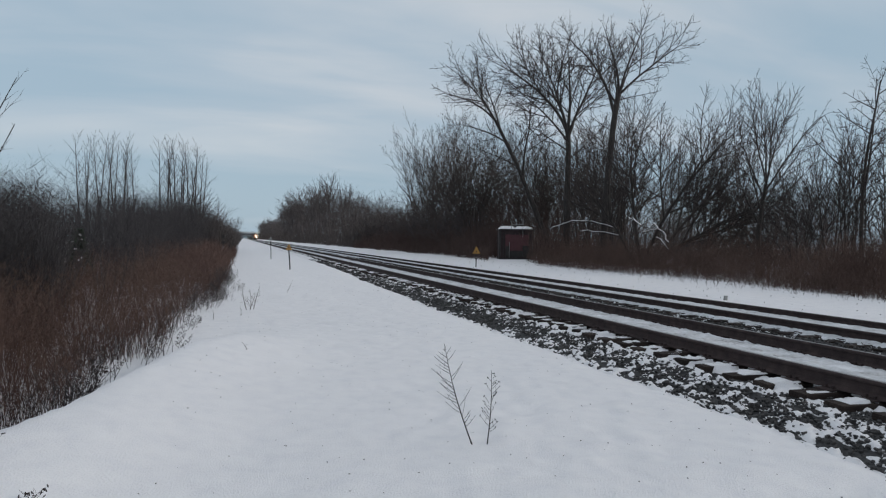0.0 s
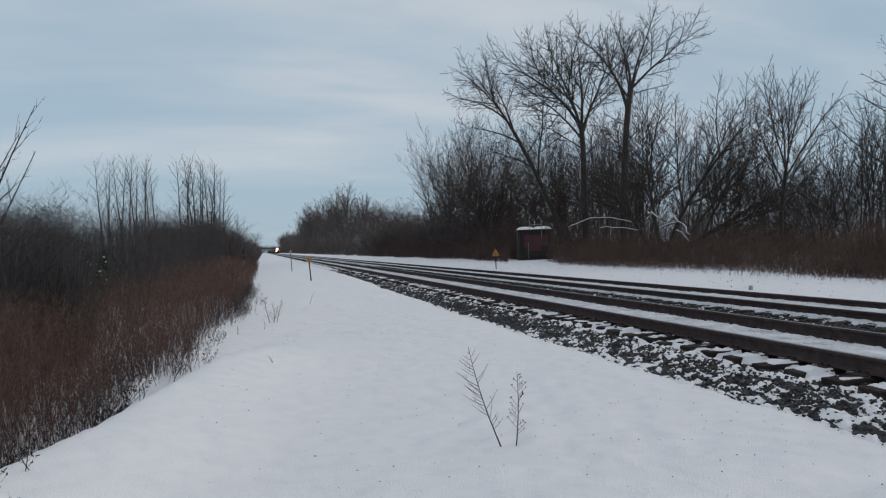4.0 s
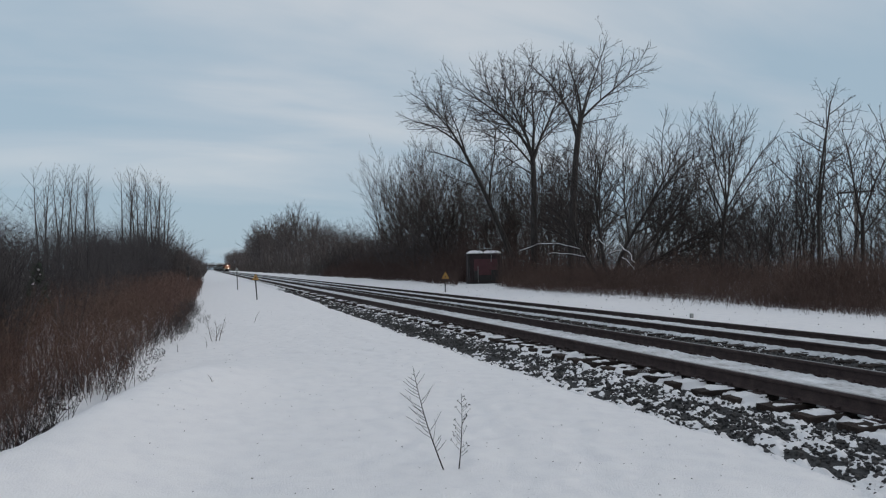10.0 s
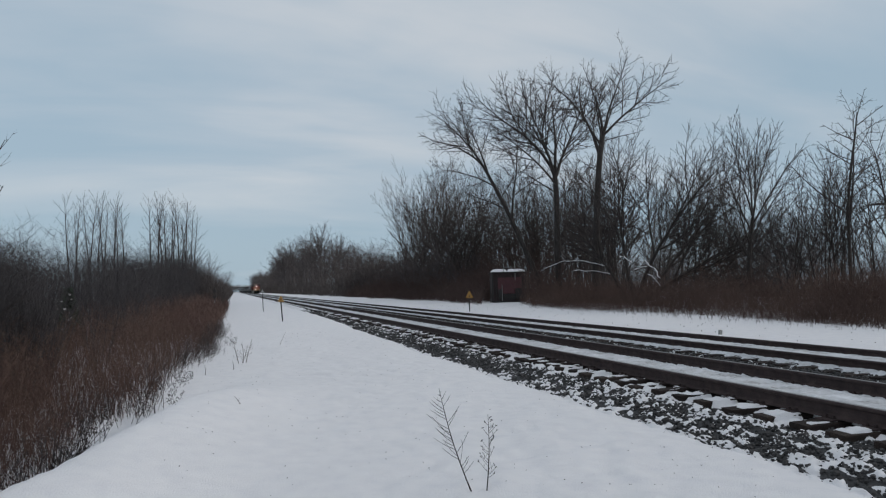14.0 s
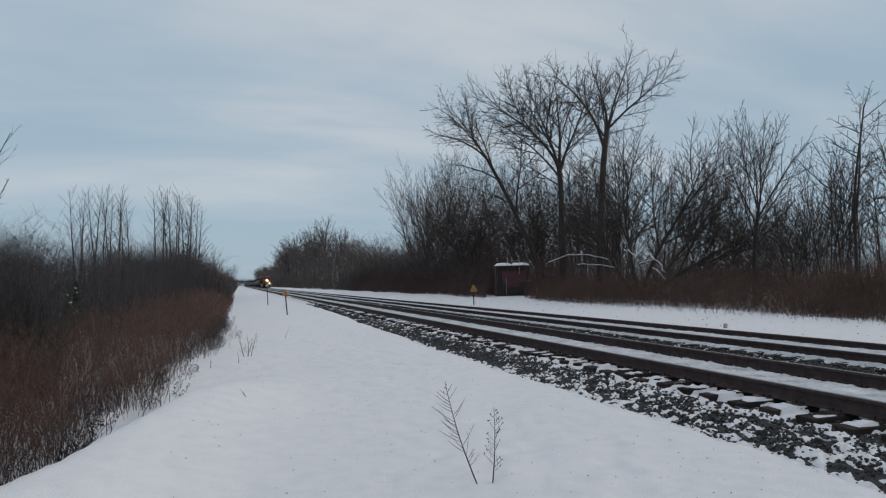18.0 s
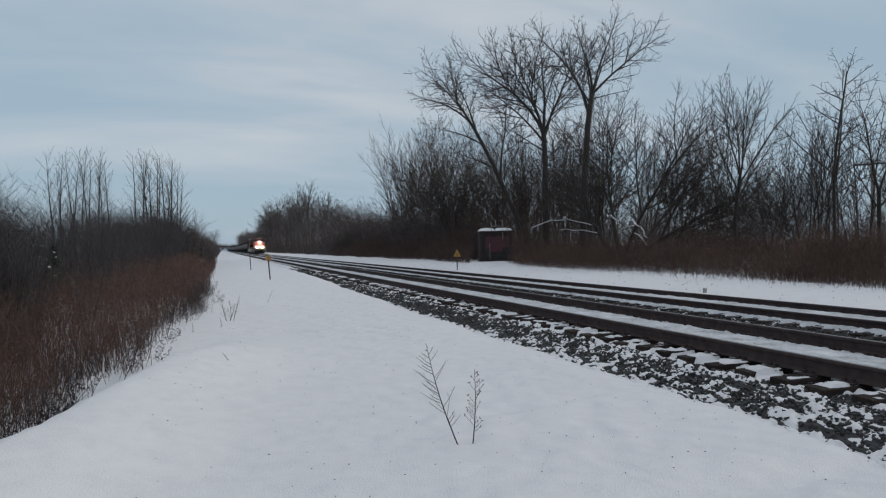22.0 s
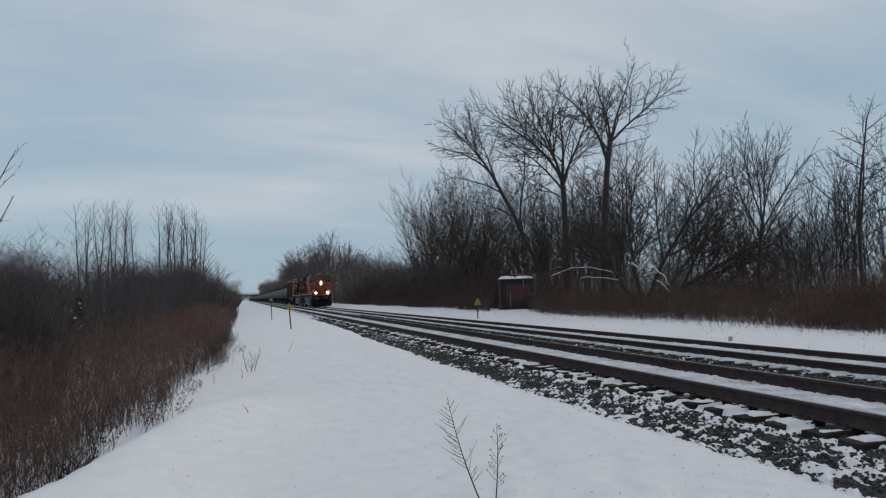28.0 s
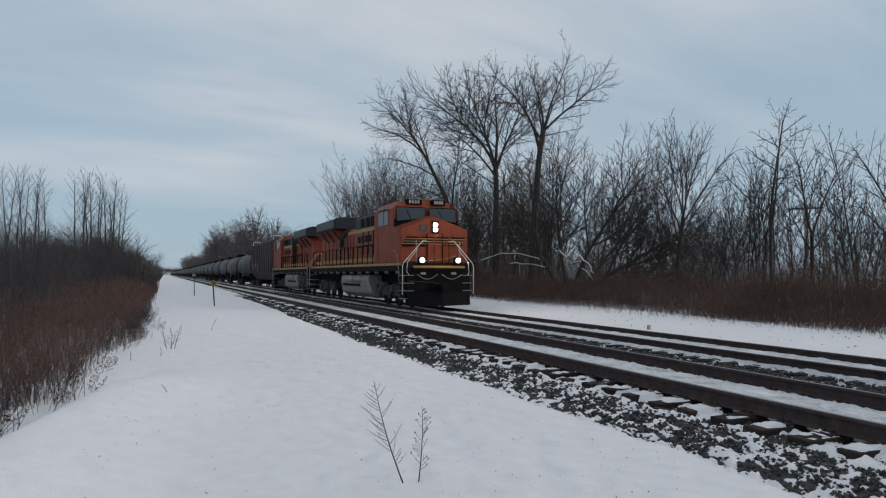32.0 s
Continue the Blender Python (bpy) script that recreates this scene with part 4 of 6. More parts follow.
# slim poplars and scrub trees on the other side
for i in range(12):
    y, x = rng.uniform(77, 83), -16.5 + 5.3 * (i + rng.uniform(-0.3, 0.3)) / 11
    put_tree(SLIM[i % 4], x * y / 80, y, rng.uniform(12.2, 13.6), "slim bare poplar in a row of saplings", "slim poplars", 1.0)
for i in range(13):
    y, x = rng.uniform(97, 104), -10.7 + 5.5 * (i + rng.uniform(-0.3, 0.3)) / 12
    put_tree(SLIM[(i + 1) % 4], x * y / 100.5, y, (16.3 if x < -8.2 else 15.6) * rng.uniform(0.94, 1.02) - (1.9 if x > -6.3 else 0), "slim bare poplar in a row of saplings", "slim poplars", 1.15)
for i in range(56):
    y = 60 + 900 * rng.random() ** 1.6
    x = (-7 if y < 300 else -4) - rng.random() * 14 - (1 if y < 120 else 0)
    put_tree((DIST if y > 250 else LIGHT)[rng.randrange(3)], x, y, min(0.055 * y + 2.0, 12) * rng.uniform(0.75, 1.1), "bare scrub tree beside the snow path", "scrub trees", rng.uniform(1.0, 1.4))

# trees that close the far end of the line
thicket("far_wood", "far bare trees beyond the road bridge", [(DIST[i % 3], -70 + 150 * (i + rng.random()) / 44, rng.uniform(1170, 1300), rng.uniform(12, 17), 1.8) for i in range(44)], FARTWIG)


# ---------- brush: stems with side twigs, too many to count ----------
def brush(name, spots, mat, label, seed, twigs=4, heads=0, lean=0.18, reach=(0.14, 0.3)):
    r = random.Random(seed)
    g = Geo()
    for x, y, h, rad in spots:
        z = gz(x, y) - 0.03
        a = Vector((x, y, z))
        way = Vector((r.gauss(0, lean), r.gauss(0, lean), 1)).normalized()
        b = a + way * h * 0.55
        way2 = (way + Vector((r.gauss(0, lean * 1.6), r.gauss(0, lean * 1.6), 0))).normalized()
        c = b + way2 * h * 0.45
        g.twig(a, b, rad, rad * 0.75)
        g.spike(b, c, rad * 0.75)
        for k in range(twigs):
            u = r.uniform(0.25, 0.95)
            q = a.lerp(b, u / 0.55) if u < 0.55 else b.lerp(c, (u - 0.55) / 0.45)
            ang = r.uniform(0, 6.28)
            e = q + Vector((math.cos(ang) * 0.75, math.sin(ang) * 0.75, r.uniform(0.1, 0.95))) * h * r.uniform(*reach)
            g.spike(q, e, rad * 0.6)
        for k in range(heads):
            q = b.lerp(c, r.uniform(0.45, 1.0))
            ang = r.uniform(0, 6.28)
            g.spike(q, q + Vector((math.cos(ang), math.sin(ang), r.uniform(0.1, 1.2))) * h * r.uniform(0.04, 0.09), rad * 0.9)
    ob = new(name, g.mesh(name, mat))
    return tagged(ob, label, "brush", kind="stuff")


def edge_l(y):
    return float(np.interp(y, [4.5, 6.2, 7.2, 9.7, 10.7, 14, 17, 20.8, 30], [-2.5, -2.15, -1.82, -1.88, -1.4, -1.3, -1.2, -0.75, -0.8])) - 0.11 * math.sin(y * 2.1) - 0.07 * math.sin(y * 3.7 + 1.0)


def left_spots(count, y0, y1, depth, hlo, hhi, inset, r, power=1.5, rad=0.006, rise=0.0):
    out = []
    for _ in range(count):
        y = y0 + (y1 - y0) * r.random() ** power
        u = r.random() ** (1.05 if y < 12 else 1.4)
        x = edge_l(y) - inset - u * depth + r.gauss(0, 0.12)
        clump = float(fbm(x * 0.8, y * 0.5, 2))
        if r.random() > 0.35 + 1.4 * clump and u * depth < 1.5:
            continue
        far = (0.4 + 0.6 * min(1, u * depth / 1.2 + 0.1)) * (0.65 + 0.9 * clump)
        tall = 1.0 if rise == 0 else (1 + rise * y)
        out.append((x, y, r.uniform(hlo, hhi) * far * tall, rad * r.uniform(0.6, 1.3)))
    return out


r = random.Random(31)
brush("red_brush", left_spots(8800, 3.0, 34, 6.0, 0.85, 1.7, 0.0, r, 1.4, 0.0032), REDBRUSH, "dense red-brown leafless brush beside the snowy path", 41, twigs=8, heads=2, lean=0.26, reach=(0.08, 0.24))
brush("red_brush", left_spots(5200, 2.5, 14, 5.5, 0.8, 1.5, 0.0, r, 1.0, 0.0028), REDBRUSH, "dense red-brown leafless brush beside the snowy path", 50, twigs=9, heads=3, lean=0.22, reach=(0.06, 0.2))
brush("red_brush", left_spots(4500, 30, 90, 5.0, 1.1, 1.9, 0.0, r, 1.2, 0.010), REDBRUSH, "dense red-brown leafless brush beside the snowy path", 42, twigs=4)
brush("red_brush", left_spots(2400, 2.6, 11, 2.6, 0.4, 1.0, 0.0, r, 1.0, 0.003), REDBRUSH, "low red-brown stems at the foot of the brush", 58, twigs=7, heads=2, lean=0.24, reach=(0.08, 0.24))
brush("red_brush", left_spots(1100, -12, 3.2, 4.5, 0.75, 1.35, 0.0, r, 1.0, 0.005), REDBRUSH, "dense red-brown leafless brush beside the snowy path", 54, twigs=4, lean=0.3)
brush("dark_brush", [q for q in left_spots(8200, 12, 95, 10.0, 1.6, 2.5, 2.4, r, 1.2, 0.007, 0.022) if not (q[1] < 28.6 and abs(q[0] / q[1] + 0.208) < 0.026)], DARKBRUSH, "dark leafless shrubs behind the low brush", 43, twigs=7, lean=0.15, reach=(0.1, 0.24))
# distant shrubs get MIDTWIG, with haze already in its colour
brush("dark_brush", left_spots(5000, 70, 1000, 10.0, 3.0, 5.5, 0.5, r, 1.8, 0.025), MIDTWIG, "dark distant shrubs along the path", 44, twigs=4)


near_shrub = []
for k in range(40):
    cy = r.uniform(13, 25)
    side = r.uniform(0.225, 0.40)
    cx, top = -side * cy, 2.0 + 1.6 * min(1, (side - 0.2) / 0.08) + r.uniform(-0.25, 0.25) + 0.03 * (cy - 15)
    near_shrub += [q for q in ((cx + r.gauss(0, 0.5), cy + r.gauss(0, 0.5), top * r.uniform(0.6, 1.0), 0.0055 * r.uniform(0.6, 1.3)) for _ in range(90)) if abs(q[0] / q[1] + 0.208) > 0.024]
brush("dark_brush", near_shrub, DARKBRUSH, "dark twiggy shrub thicket behind the low brush", 49, twigs=11, lean=0.13, reach=(0.07, 0.2))


brush("dry_goldenrod", left_spots(1900, 3.0, 24, 5.0, 1.0, 1.6, 0.1, r, 1.2, 0.0030), TAN, "tan seed heads of dead goldenrod standing above the brush", 53, twigs=2, heads=12, lean=0.2)
fringe = [(edge_l(y) + r.uniform(-0.3, 0.15) + 0.3 * r.random() ** 3, y, r.uniform(0.25, 0.7), 0.0035) for y in (3.5 + 30 * r.random() ** 1.3 for _ in range(1300)) if fbm(y * 0.9, 3.0, 2) > 0.3]
brush("weed_fringe", fringe, DARKBRUSH, "dark dead weeds poking through snow at the brush's foot", 52, twigs=6, heads=7, lean=0.3)


def right_spots(count, y0, y1, x0, depth, hlo, hhi, r, power=1.4, rad=0.007):
    out = []
    for _ in range(count):
        y = y0 + (y1 - y0) * r.random() ** power
        u = r.random() ** 1.3
        x = x0 + 0.5 * math.sin(y * 0.31) + u * depth
        if y < 56 and 0.37 < x / y < 0.432 + 0.024 * r.random() and x < 25.5:
            continue
        clump = 0.6 + 0.9 * float(fbm(x * 0.5, y * 0.5, 2)) + (0.5 if r.random() < 0.12 else 0)
        out.append((x, y, r.uniform(hlo, hhi) * clump * (0.3 + 0.7 * min(1, u * depth / 2.2)), rad * r.uniform(0.6, 1.3)))
    return out


brush("brown_brush", right_spots(10500, 10, 48, 19.0, 6.5, 1.1, 2.4, r, 1.0, 0.0055), BRUSH, "dense brown leafless brush along the wood", 45, twigs=6, lean=0.42, reach=(0.14, 0.36))
brush("brown_brush", right_spots(2600, 9, 22, 19.4, 5.0, 1.2, 2.3, r, 1.0, 0.005), BRUSH, "dense brown leafless brush along the wood", 57, twigs=6, lean=0.42, reach=(0.14, 0.36))
# from here back the brush takes the haze-greyed FARBRUSH and MIDTWIG
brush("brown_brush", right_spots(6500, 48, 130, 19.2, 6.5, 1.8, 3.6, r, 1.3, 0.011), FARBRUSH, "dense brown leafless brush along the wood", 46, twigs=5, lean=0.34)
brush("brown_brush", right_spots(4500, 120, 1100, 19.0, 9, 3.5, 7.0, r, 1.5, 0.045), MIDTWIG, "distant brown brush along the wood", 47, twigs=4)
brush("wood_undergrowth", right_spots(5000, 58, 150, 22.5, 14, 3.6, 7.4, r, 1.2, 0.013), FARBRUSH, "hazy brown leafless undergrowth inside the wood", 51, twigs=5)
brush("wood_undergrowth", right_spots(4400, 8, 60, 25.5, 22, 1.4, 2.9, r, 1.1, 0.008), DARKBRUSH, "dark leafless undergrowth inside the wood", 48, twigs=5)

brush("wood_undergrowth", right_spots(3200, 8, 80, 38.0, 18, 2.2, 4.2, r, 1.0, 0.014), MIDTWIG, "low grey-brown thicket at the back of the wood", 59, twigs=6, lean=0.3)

r = random.Random(71)
tufts = [(r.uniform(17.6, 19.8) + 0.5 * math.sin(i * 0.31), 10 + 42 * (i / 1500), r.uniform(0.12, 0.42), 0.005) for i in range(1500)]
brush("dry_grass", [q for q in tufts if not 0.37 < q[0] / q[1] < 0.45], BRUSH, "dry grass stalks poking through snow at the wood's foot", 72, twigs=1, lean=0.3)

# ---------- the train ----------
ORANGE = material("orange_paint", [(0.28, (0.085, 0.024, 0.014)), (0.46, (0.185, 0.038, 0.017)), (0.6, (0.225, 0.048, 0.020)), (0.78, (0.27, 0.082, 0.046))], scale=1.8, rough=0.55, bump=0.03, stretch=(1, 1, 0.3), fine=14, spec=0.2)
FADED = material("faded_red_orange", [(0.25, (0.13, 0.028, 0.018)), (0.5, (0.22, 0.046, 0.028)), (0.8, (0.30, 0.08, 0.05))], scale=1.1, rough=0.6, bump=0.03, stretch=(1, 1, 0.35), fine=14, spec=0.2)
BLACK = material("black_paint", [(0.3, (0.004, 0.004, 0.005)), (0.6, (0.008, 0.008, 0.009)), (0.8, (0.024, 0.022, 0.02))], scale=2.5, rough=0.7, bump=0.05, fine=25, spec=0.06)
GREEN = material("dark_green_paint", [(0.3, (0.013, 0.017, 0.02)), (0.6, (0.023, 0.029, 0.032)), (0.8, (0.05, 0.056, 0.06))], scale=2, rough=0.6, bump=0.03, fine=20, spec=0.2)
SCREEN = material("radiator_screen_grey", [(0.3, (0.05, 0.06, 0.064)), (0.7, (0.085, 0.098, 0.10))], scale=3, rough=0.6, bump=0.1, stretch=(1, 8, 1), fine=30, spec=0.2)
YELLOW = material("dirty_yellow_paint", [(0.3, (0.2, 0.11, 0.03)), (0.6, (0.34, 0.2, 0.045)), (0.8, (0.42, 0.28, 0.09))], scale=2, rough=0.55, bump=0.02, fine=20)
GRIME = material("truck_grime", [(0.3, (0.016, 0.015, 0.014)), (0.55, (0.040, 0.036, 0.033)), (0.8, (0.11, 0.098, 0.088))], scale=4, rough=0.85, bump=0.25, fine=30, depth=0.01, spec=0.15)
FRAME_GREY = material("dusty_cast_steel", [(0.3, (0.035, 0.032, 0.03)), (0.55, (0.08, 0.074, 0.07)), (0.8, (0.15, 0.14, 0.13))], scale=3, rough=0.85, bump=0.2, fine=25, depth=0.01, spec=0.15)
SILVER = material("dusty_grey_paint", [(0.3, (0.14, 0.135, 0.13)), (0.55, (0.24, 0.23, 0.22)), (0.8, (0.33, 0.32, 0.30))], scale=1.6, rough=0.6, bump=0.04, stretch=(1, 1, 0.5), fine=12)
WHITE = material("white_handrail_paint", [(0.3, (0.36, 0.35, 0.33)), (0.7, (0.56, 0.55, 0.52))], scale=5, rough=0.5, bump=0)
# the blue-grey base colour stands in for sky reflected in the panes
GLASS = material("dark_glass_sky_tint", [(0.3, (0.022, 0.032, 0.040)), (0.7, (0.036, 0.050, 0.060))], scale=1, rough=0.12, bump=0, spec=0.5)
GALV = material("grey_steel", [(0.3, (0.16, 0.17, 0.17)), (0.7, (0.28, 0.29, 0.29))], scale=2, rough=0.5, bump=0.02, fine=15)
TANK = material("black_tank_paint", [(0.25, (0.014, 0.014, 0.016)), (0.5, (0.028, 0.028, 0.031)), (0.8, (0.07, 0.069, 0.07))], scale=0.9, rough=0.5, bump=0.02, stretch=(1, 1, 0.3), fine=6, objects=0.25, spec=0.2)
OXIDE = material("oxide_brown_paint", [(0.3, (0.028, 0.015, 0.015)), (0.55, (0.045, 0.024, 0.023)), (0.8, (0.085, 0.052, 0.048))], scale=1.2, rough=0.7, bump=0.05, stretch=(1, 1, 0.3), fine=10)
LAMP = glow("headlight_glow", (1.0, 0.84, 0.62), 320.0)
DITCH = glow("ditch_light_glow", (1.0, 0.80, 0.55), 320.0)
BOARD = material("number_bar_paint", [(0.3, (0.22, 0.21, 0.2)), (0.7, (0.34, 0.33, 0.31))], scale=8, rough=0.6, bump=0)


def wheel_geo(radius, n=14):
    g = Geo()
    for s in (-1, 1):
        g.spin([(-0.065 * s, radius * 0.55), (-0.065 * s, radius), (0.05 * s, radius * 0.985), (0.055 * s, radius * 0.86), (0.01 * s, radius * 0.8), (0.02 * s, radius * 0.32), (0.07 * s, radius * 0.28), (0.07 * s, 0.05)], (0.755 * s, 0, 0), "x", n)
    g.spin([(-0.76, 0.085), (0.76, 0.085)], (0, 0, 0), "x", 8)
    return g


LOCO_WHEELS = wheel_geo(0.53).mesh("wheelset", GRIME)
CAR_WHEELS = wheel_geo(0.46, 9).mesh("wheelset", GRIME)
rolling = []


def loco_truck(parent, yc):
    g = Geo()
    for s in (-1, 1):
        ring = [(s * 1.0, -2.25, 0.62), (s * 1.0, -1.9, 0.5), (s * 1.0, 1.9, 0.5), (s * 1.0, 2.25, 0.62), (s * 1.0, 2.25, 0.84), (s * 1.0, 1.4, 0.98), (s * 1.0, -1.4, 0.98), (s * 1.0, -2.25, 0.84)]
        g.prism(ring, (s * 0.16, 0, 0))
        for a in (-1.75, 0, 1.75):
            g.box(s * 1.16 - 0.1, s * 1.16 + 0.1, a - 0.2, a + 0.2, 0.36, 0.74)
            for b in (-0.42, 0.42):
                g.spin([(-0.17, 0.085), (0.2, 0.085)], (s * 1.18, a + b, 0.78), "z", 8)
        g.tube([(s * 1.3, -1.2, 1.0), (s * 1.3, -0.3, 0.55), (s * 1.3, 0.2, 0.55)], 0.035, 5)
        g.spin([(-0.3, 0.11), (0.3, 0.11)], (s * 1.24, 0.9, 1.02), "y", 8)
    g.box(-1.0, 1.0, -0.35, 0.35, 0.6, 1.05)
    g.box(-1.0, 1.0, -2.2, -2.05, 0.6, 0.8)
    truck = part("truck_frame", g, FRAME_GREY, parent, "dirty cast-steel three-axle truck frame", at=pose(0, yc, 0))
    out = []
    for a in (-1.75, 0, 1.75):
        out.append((part("wheelset", LOCO_WHEELS, GRIME, parent, at=pose(0, yc + a, 0.53)), yc + a))
    return truck, out


def railing(parent, pts, r=0.02, mat=None, label=""):
    return part("handrail", Geo().tube(pts, r, 6), mat or WHITE, parent, label)


def locomotive(label, paint, end, wing0, wing1, front=True):
    """Nose at y 0, rear platform's end at y = end, the camera's side at negative x."""
    lo = thing("locomotive", label, "locomotive", group="locomotives at the head of the train")
    # underframe
    part("underframe", Geo().box(-1.58, 1.58, -0.5, end, 1.62, 2.0), BLACK, lo, "black side sill", bevel=0.03)
    part("centre_sill", Geo().box(-0.7, 0.7, -0.4, end + 0.15, 0.95, 1.64), BLACK, lo)
    for s in (-1, 1):
        part("sill_stripe", Geo().box(s * 1.585 - 0.006, s * 1.585 + 0.006, -0.2, end - 0.3, 1.88, 2.0), YELLOW, lo, "dirty yellow sill stripe")
        for k in range(int(end / 1.6)):
            y = 0.5 + 1.6 * k
            part("jacking_bracket", Geo().box(s * 1.5 - 0.1, s * 1.5 + 0.08, y - 0.05, y + 0.05, 1.52, 1.64), SILVER, lo)
    # pilot with plow, close under the nose
    pl = Geo()
    pl.add([(-1.45, -0.5, 1.75), (1.45, -0.5, 1.75), (1.45, -0.55, 0.75), (-1.45, -0.55, 0.75), (-1.42, -0.75, 0.16), (0, -1.15, 0.14), (1.42, -0.75, 0.16), (0, -0.85, 0.75),
            (-1.45, -0.3, 1.75), (1.45, -0.3, 1.75), (1.45, -0.3, 0.16), (-1.45, -0.3, 0.16)],
           [(0, 3, 7, 2, 1), (3, 4, 5, 7), (7, 5, 6, 2), (8, 9, 10, 11), (0, 1, 9, 8), (4, 11, 10, 6, 5), (0, 8, 11, 4, 3), (1, 2, 6, 10, 9)])
    part("pilot", pl, BLACK, lo, "black snow-plow pilot")
    part("coupler", Geo().box(-0.14, 0.14, -1.2, -0.4, 0.78, 1.02).box(-0.22, 0.16, -1.45, -1.15, 0.74, 1.06), BLACK, lo, bevel=0.03)
    part("coupler_pocket", Geo().box(-0.34, 0.34, -0.62, -0.5, 0.68, 1.14), BLACK, lo, bevel=0.03)
    part("coupler", Geo().box(-0.14, 0.14, end, end + 0.3, 0.78, 1.02).box(-0.22, 0.2, end + 0.2, end + 0.42, 0.74, 1.06), GRIME, lo, bevel=0.03)
    part("anti_climber", Geo().box(-1.2, 1.2, -0.66, -0.48, 1.76, 1.86), YELLOW, lo, "yellow anti-climber bar", bevel=0.02)
    part("anti_climber_face", Geo().box(-1.15, 1.15, -0.63, -0.5, 1.62, 1.75), BLACK, lo)
    for a, b in ((-1.05, -0.1), (0.08, 1.05)):
        pts = [(a + (b - a) * k / 8, -0.68, 1.5 - 0.22 * math.sin(math.pi * k / 8)) for k in range(9)]
        part("air_hose", Geo().tube(pts, 0.014, 5), GALV, lo, "pale air hose looped over the pilot")
    part("uncoupling_lever", Geo().tube([(-1.4, -0.6, 1.2), (-0.7, -0.64, 1.16), (-0.1, -0.8, 1.1)], 0.018, 5), GRIME, lo)
    for x in (-0.72, 0.7):
        part("hose_socket", Geo().box(x - 0.11, x + 0.11, -0.6, -0.5, 1.48, 1.58), GALV, lo)
    for x in (-0.45, -0.35, 0.35, 0.45):
        part("brake_hose", Geo().tube([(x, -0.6, 1.0), (x, -0.72, 0.75), (x * 0.9, -0.8, 0.5)], 0.025, 5), BLACK, lo)
    for s in (-1, 1):
        part("step_well", Geo().box(s * 1.32 - 0.2, s * 1.32 + 0.2, -0.46, 0.2, 0.45, 1.66), BLACK, lo)
        for k in range(4):
            part("step", Geo().box(s * 1.36 - 0.22, s * 1.36 + 0.22, -0.56, 0.25, 0.44 + 0.33 * k, 0.465 + 0.33 * k), GALV, lo, "worn steel step edge")
    # nose: a wide face whose top runs up to a ridge
    n = Geo()
    face = [(-1.6, 2.0), (1.6, 2.0), (1.6, 3.48), (0.1, 4.02), (-0.1, 4.02), (-1.6, 3.48)]
    n.add([(x, 0.0 if z > 3 else -0.05, z) for x, z in face] + [(x, 1.0, z + (0.12 if z > 3 else 0)) for x, z in face],
          [(0, 1, 2, 3, 4, 5), (11, 10, 9, 8, 7, 6), (0, 6, 7, 1), (1, 7, 8, 2), (2, 8, 9, 3), (3, 9, 10, 4), (4, 10, 11, 5), (5, 11, 6, 0)])
    nose = part("nose", n, paint, lo, "broad orange safety-cab nose", bevel=0.03)
    top = Geo()
    for s in (-1, 1):
        top.add([(s * 1.6, 0.03, 3.49), (s * 0.05, 0.03, 4.05), (s * 0.05, 1.0, 4.15), (s * 1.6, 1.0, 3.6)], [(0, 1, 2, 3) if s < 0 else (3, 2, 1, 0)])
    part("nose_top", top, paint, nose, "sloping panels on top of the nose")
    part("nose_door", Geo().box(-0.36, 0.36, -0.06, -0.02, 2.05, 3.25), paint, nose, bevel=0.02)
    for x in (-0.36, 0.36):
        part("door_seam", Geo().box(x - 0.012, x + 0.012, -0.085, -0.03, 2.05, 3.3), BLACK, nose)
    part("nose_window", Geo().box(-0.72, -0.36, -0.03, 0.02, 3.36, 3.66), GLASS, nose, "small square nose window", bevel=0.03)
    # the emblem: a slanted band of black shapes with a long underline
    y0, y1 = -0.075, -0.03
    for x0, w in ((-1.5, 0.56), (-0.82, 0.6), (-0.1, 0.58), (0.6, 0.66)):
        for z0, zt, shift in ((2.85, 2.895, 0.0), (2.955, 3.0, 0.08), (3.07, 3.14, 0.16)):
            xa, xb = x0 + shift, x0 + w + shift
            bar = Geo().add([(xa, y0, z0), (xb, y0, z0), (xb + 0.05, y0, zt), (xa + 0.05, y0, zt), (xa, y1, z0), (xb, y1, z0), (xb + 0.05, y1, zt), (xa + 0.05, y1, zt)],
                            [(0, 1, 2, 3), (7, 6, 5, 4), (0, 4, 5, 1), (1, 5, 6, 2), (2, 6, 7, 3), (3, 7, 4, 0)])
            part("emblem_bar", bar, BLACK, nose)
            edge = Geo().add([(xa - 0.02, y0 + 0.006, z0 - 0.03), (xb + 0.01, y0 + 0.006, z0 - 0.03), (xb + 0.02, y0 + 0.006, z0 - 0.004), (xa - 0.01, y0 + 0.006, z0 - 0.004), (xa - 0.02, y1, z0 - 0.03), (xb + 0.01, y1, z0 - 0.03), (xb + 0.02, y1, z0 - 0.004), (xa - 0.01, y1, z0 - 0.004)],
                             [(0, 1, 2, 3), (7, 6, 5, 4), (0, 4, 5, 1), (1, 5, 6, 2), (2, 6, 7, 3), (3, 7, 4, 0)])
            part("emblem_edge", edge, YELLOW, nose, "thin yellow edge of the emblem")
    for x0, x1, z0, z1 in ((-1.5, -0.45, 2.71, 2.79), (0.42, 1.35, 2.77, 2.81)):
        part("emblem_line", Geo().box(x0, x1, y0, y1, z0, z1), BLACK, nose)
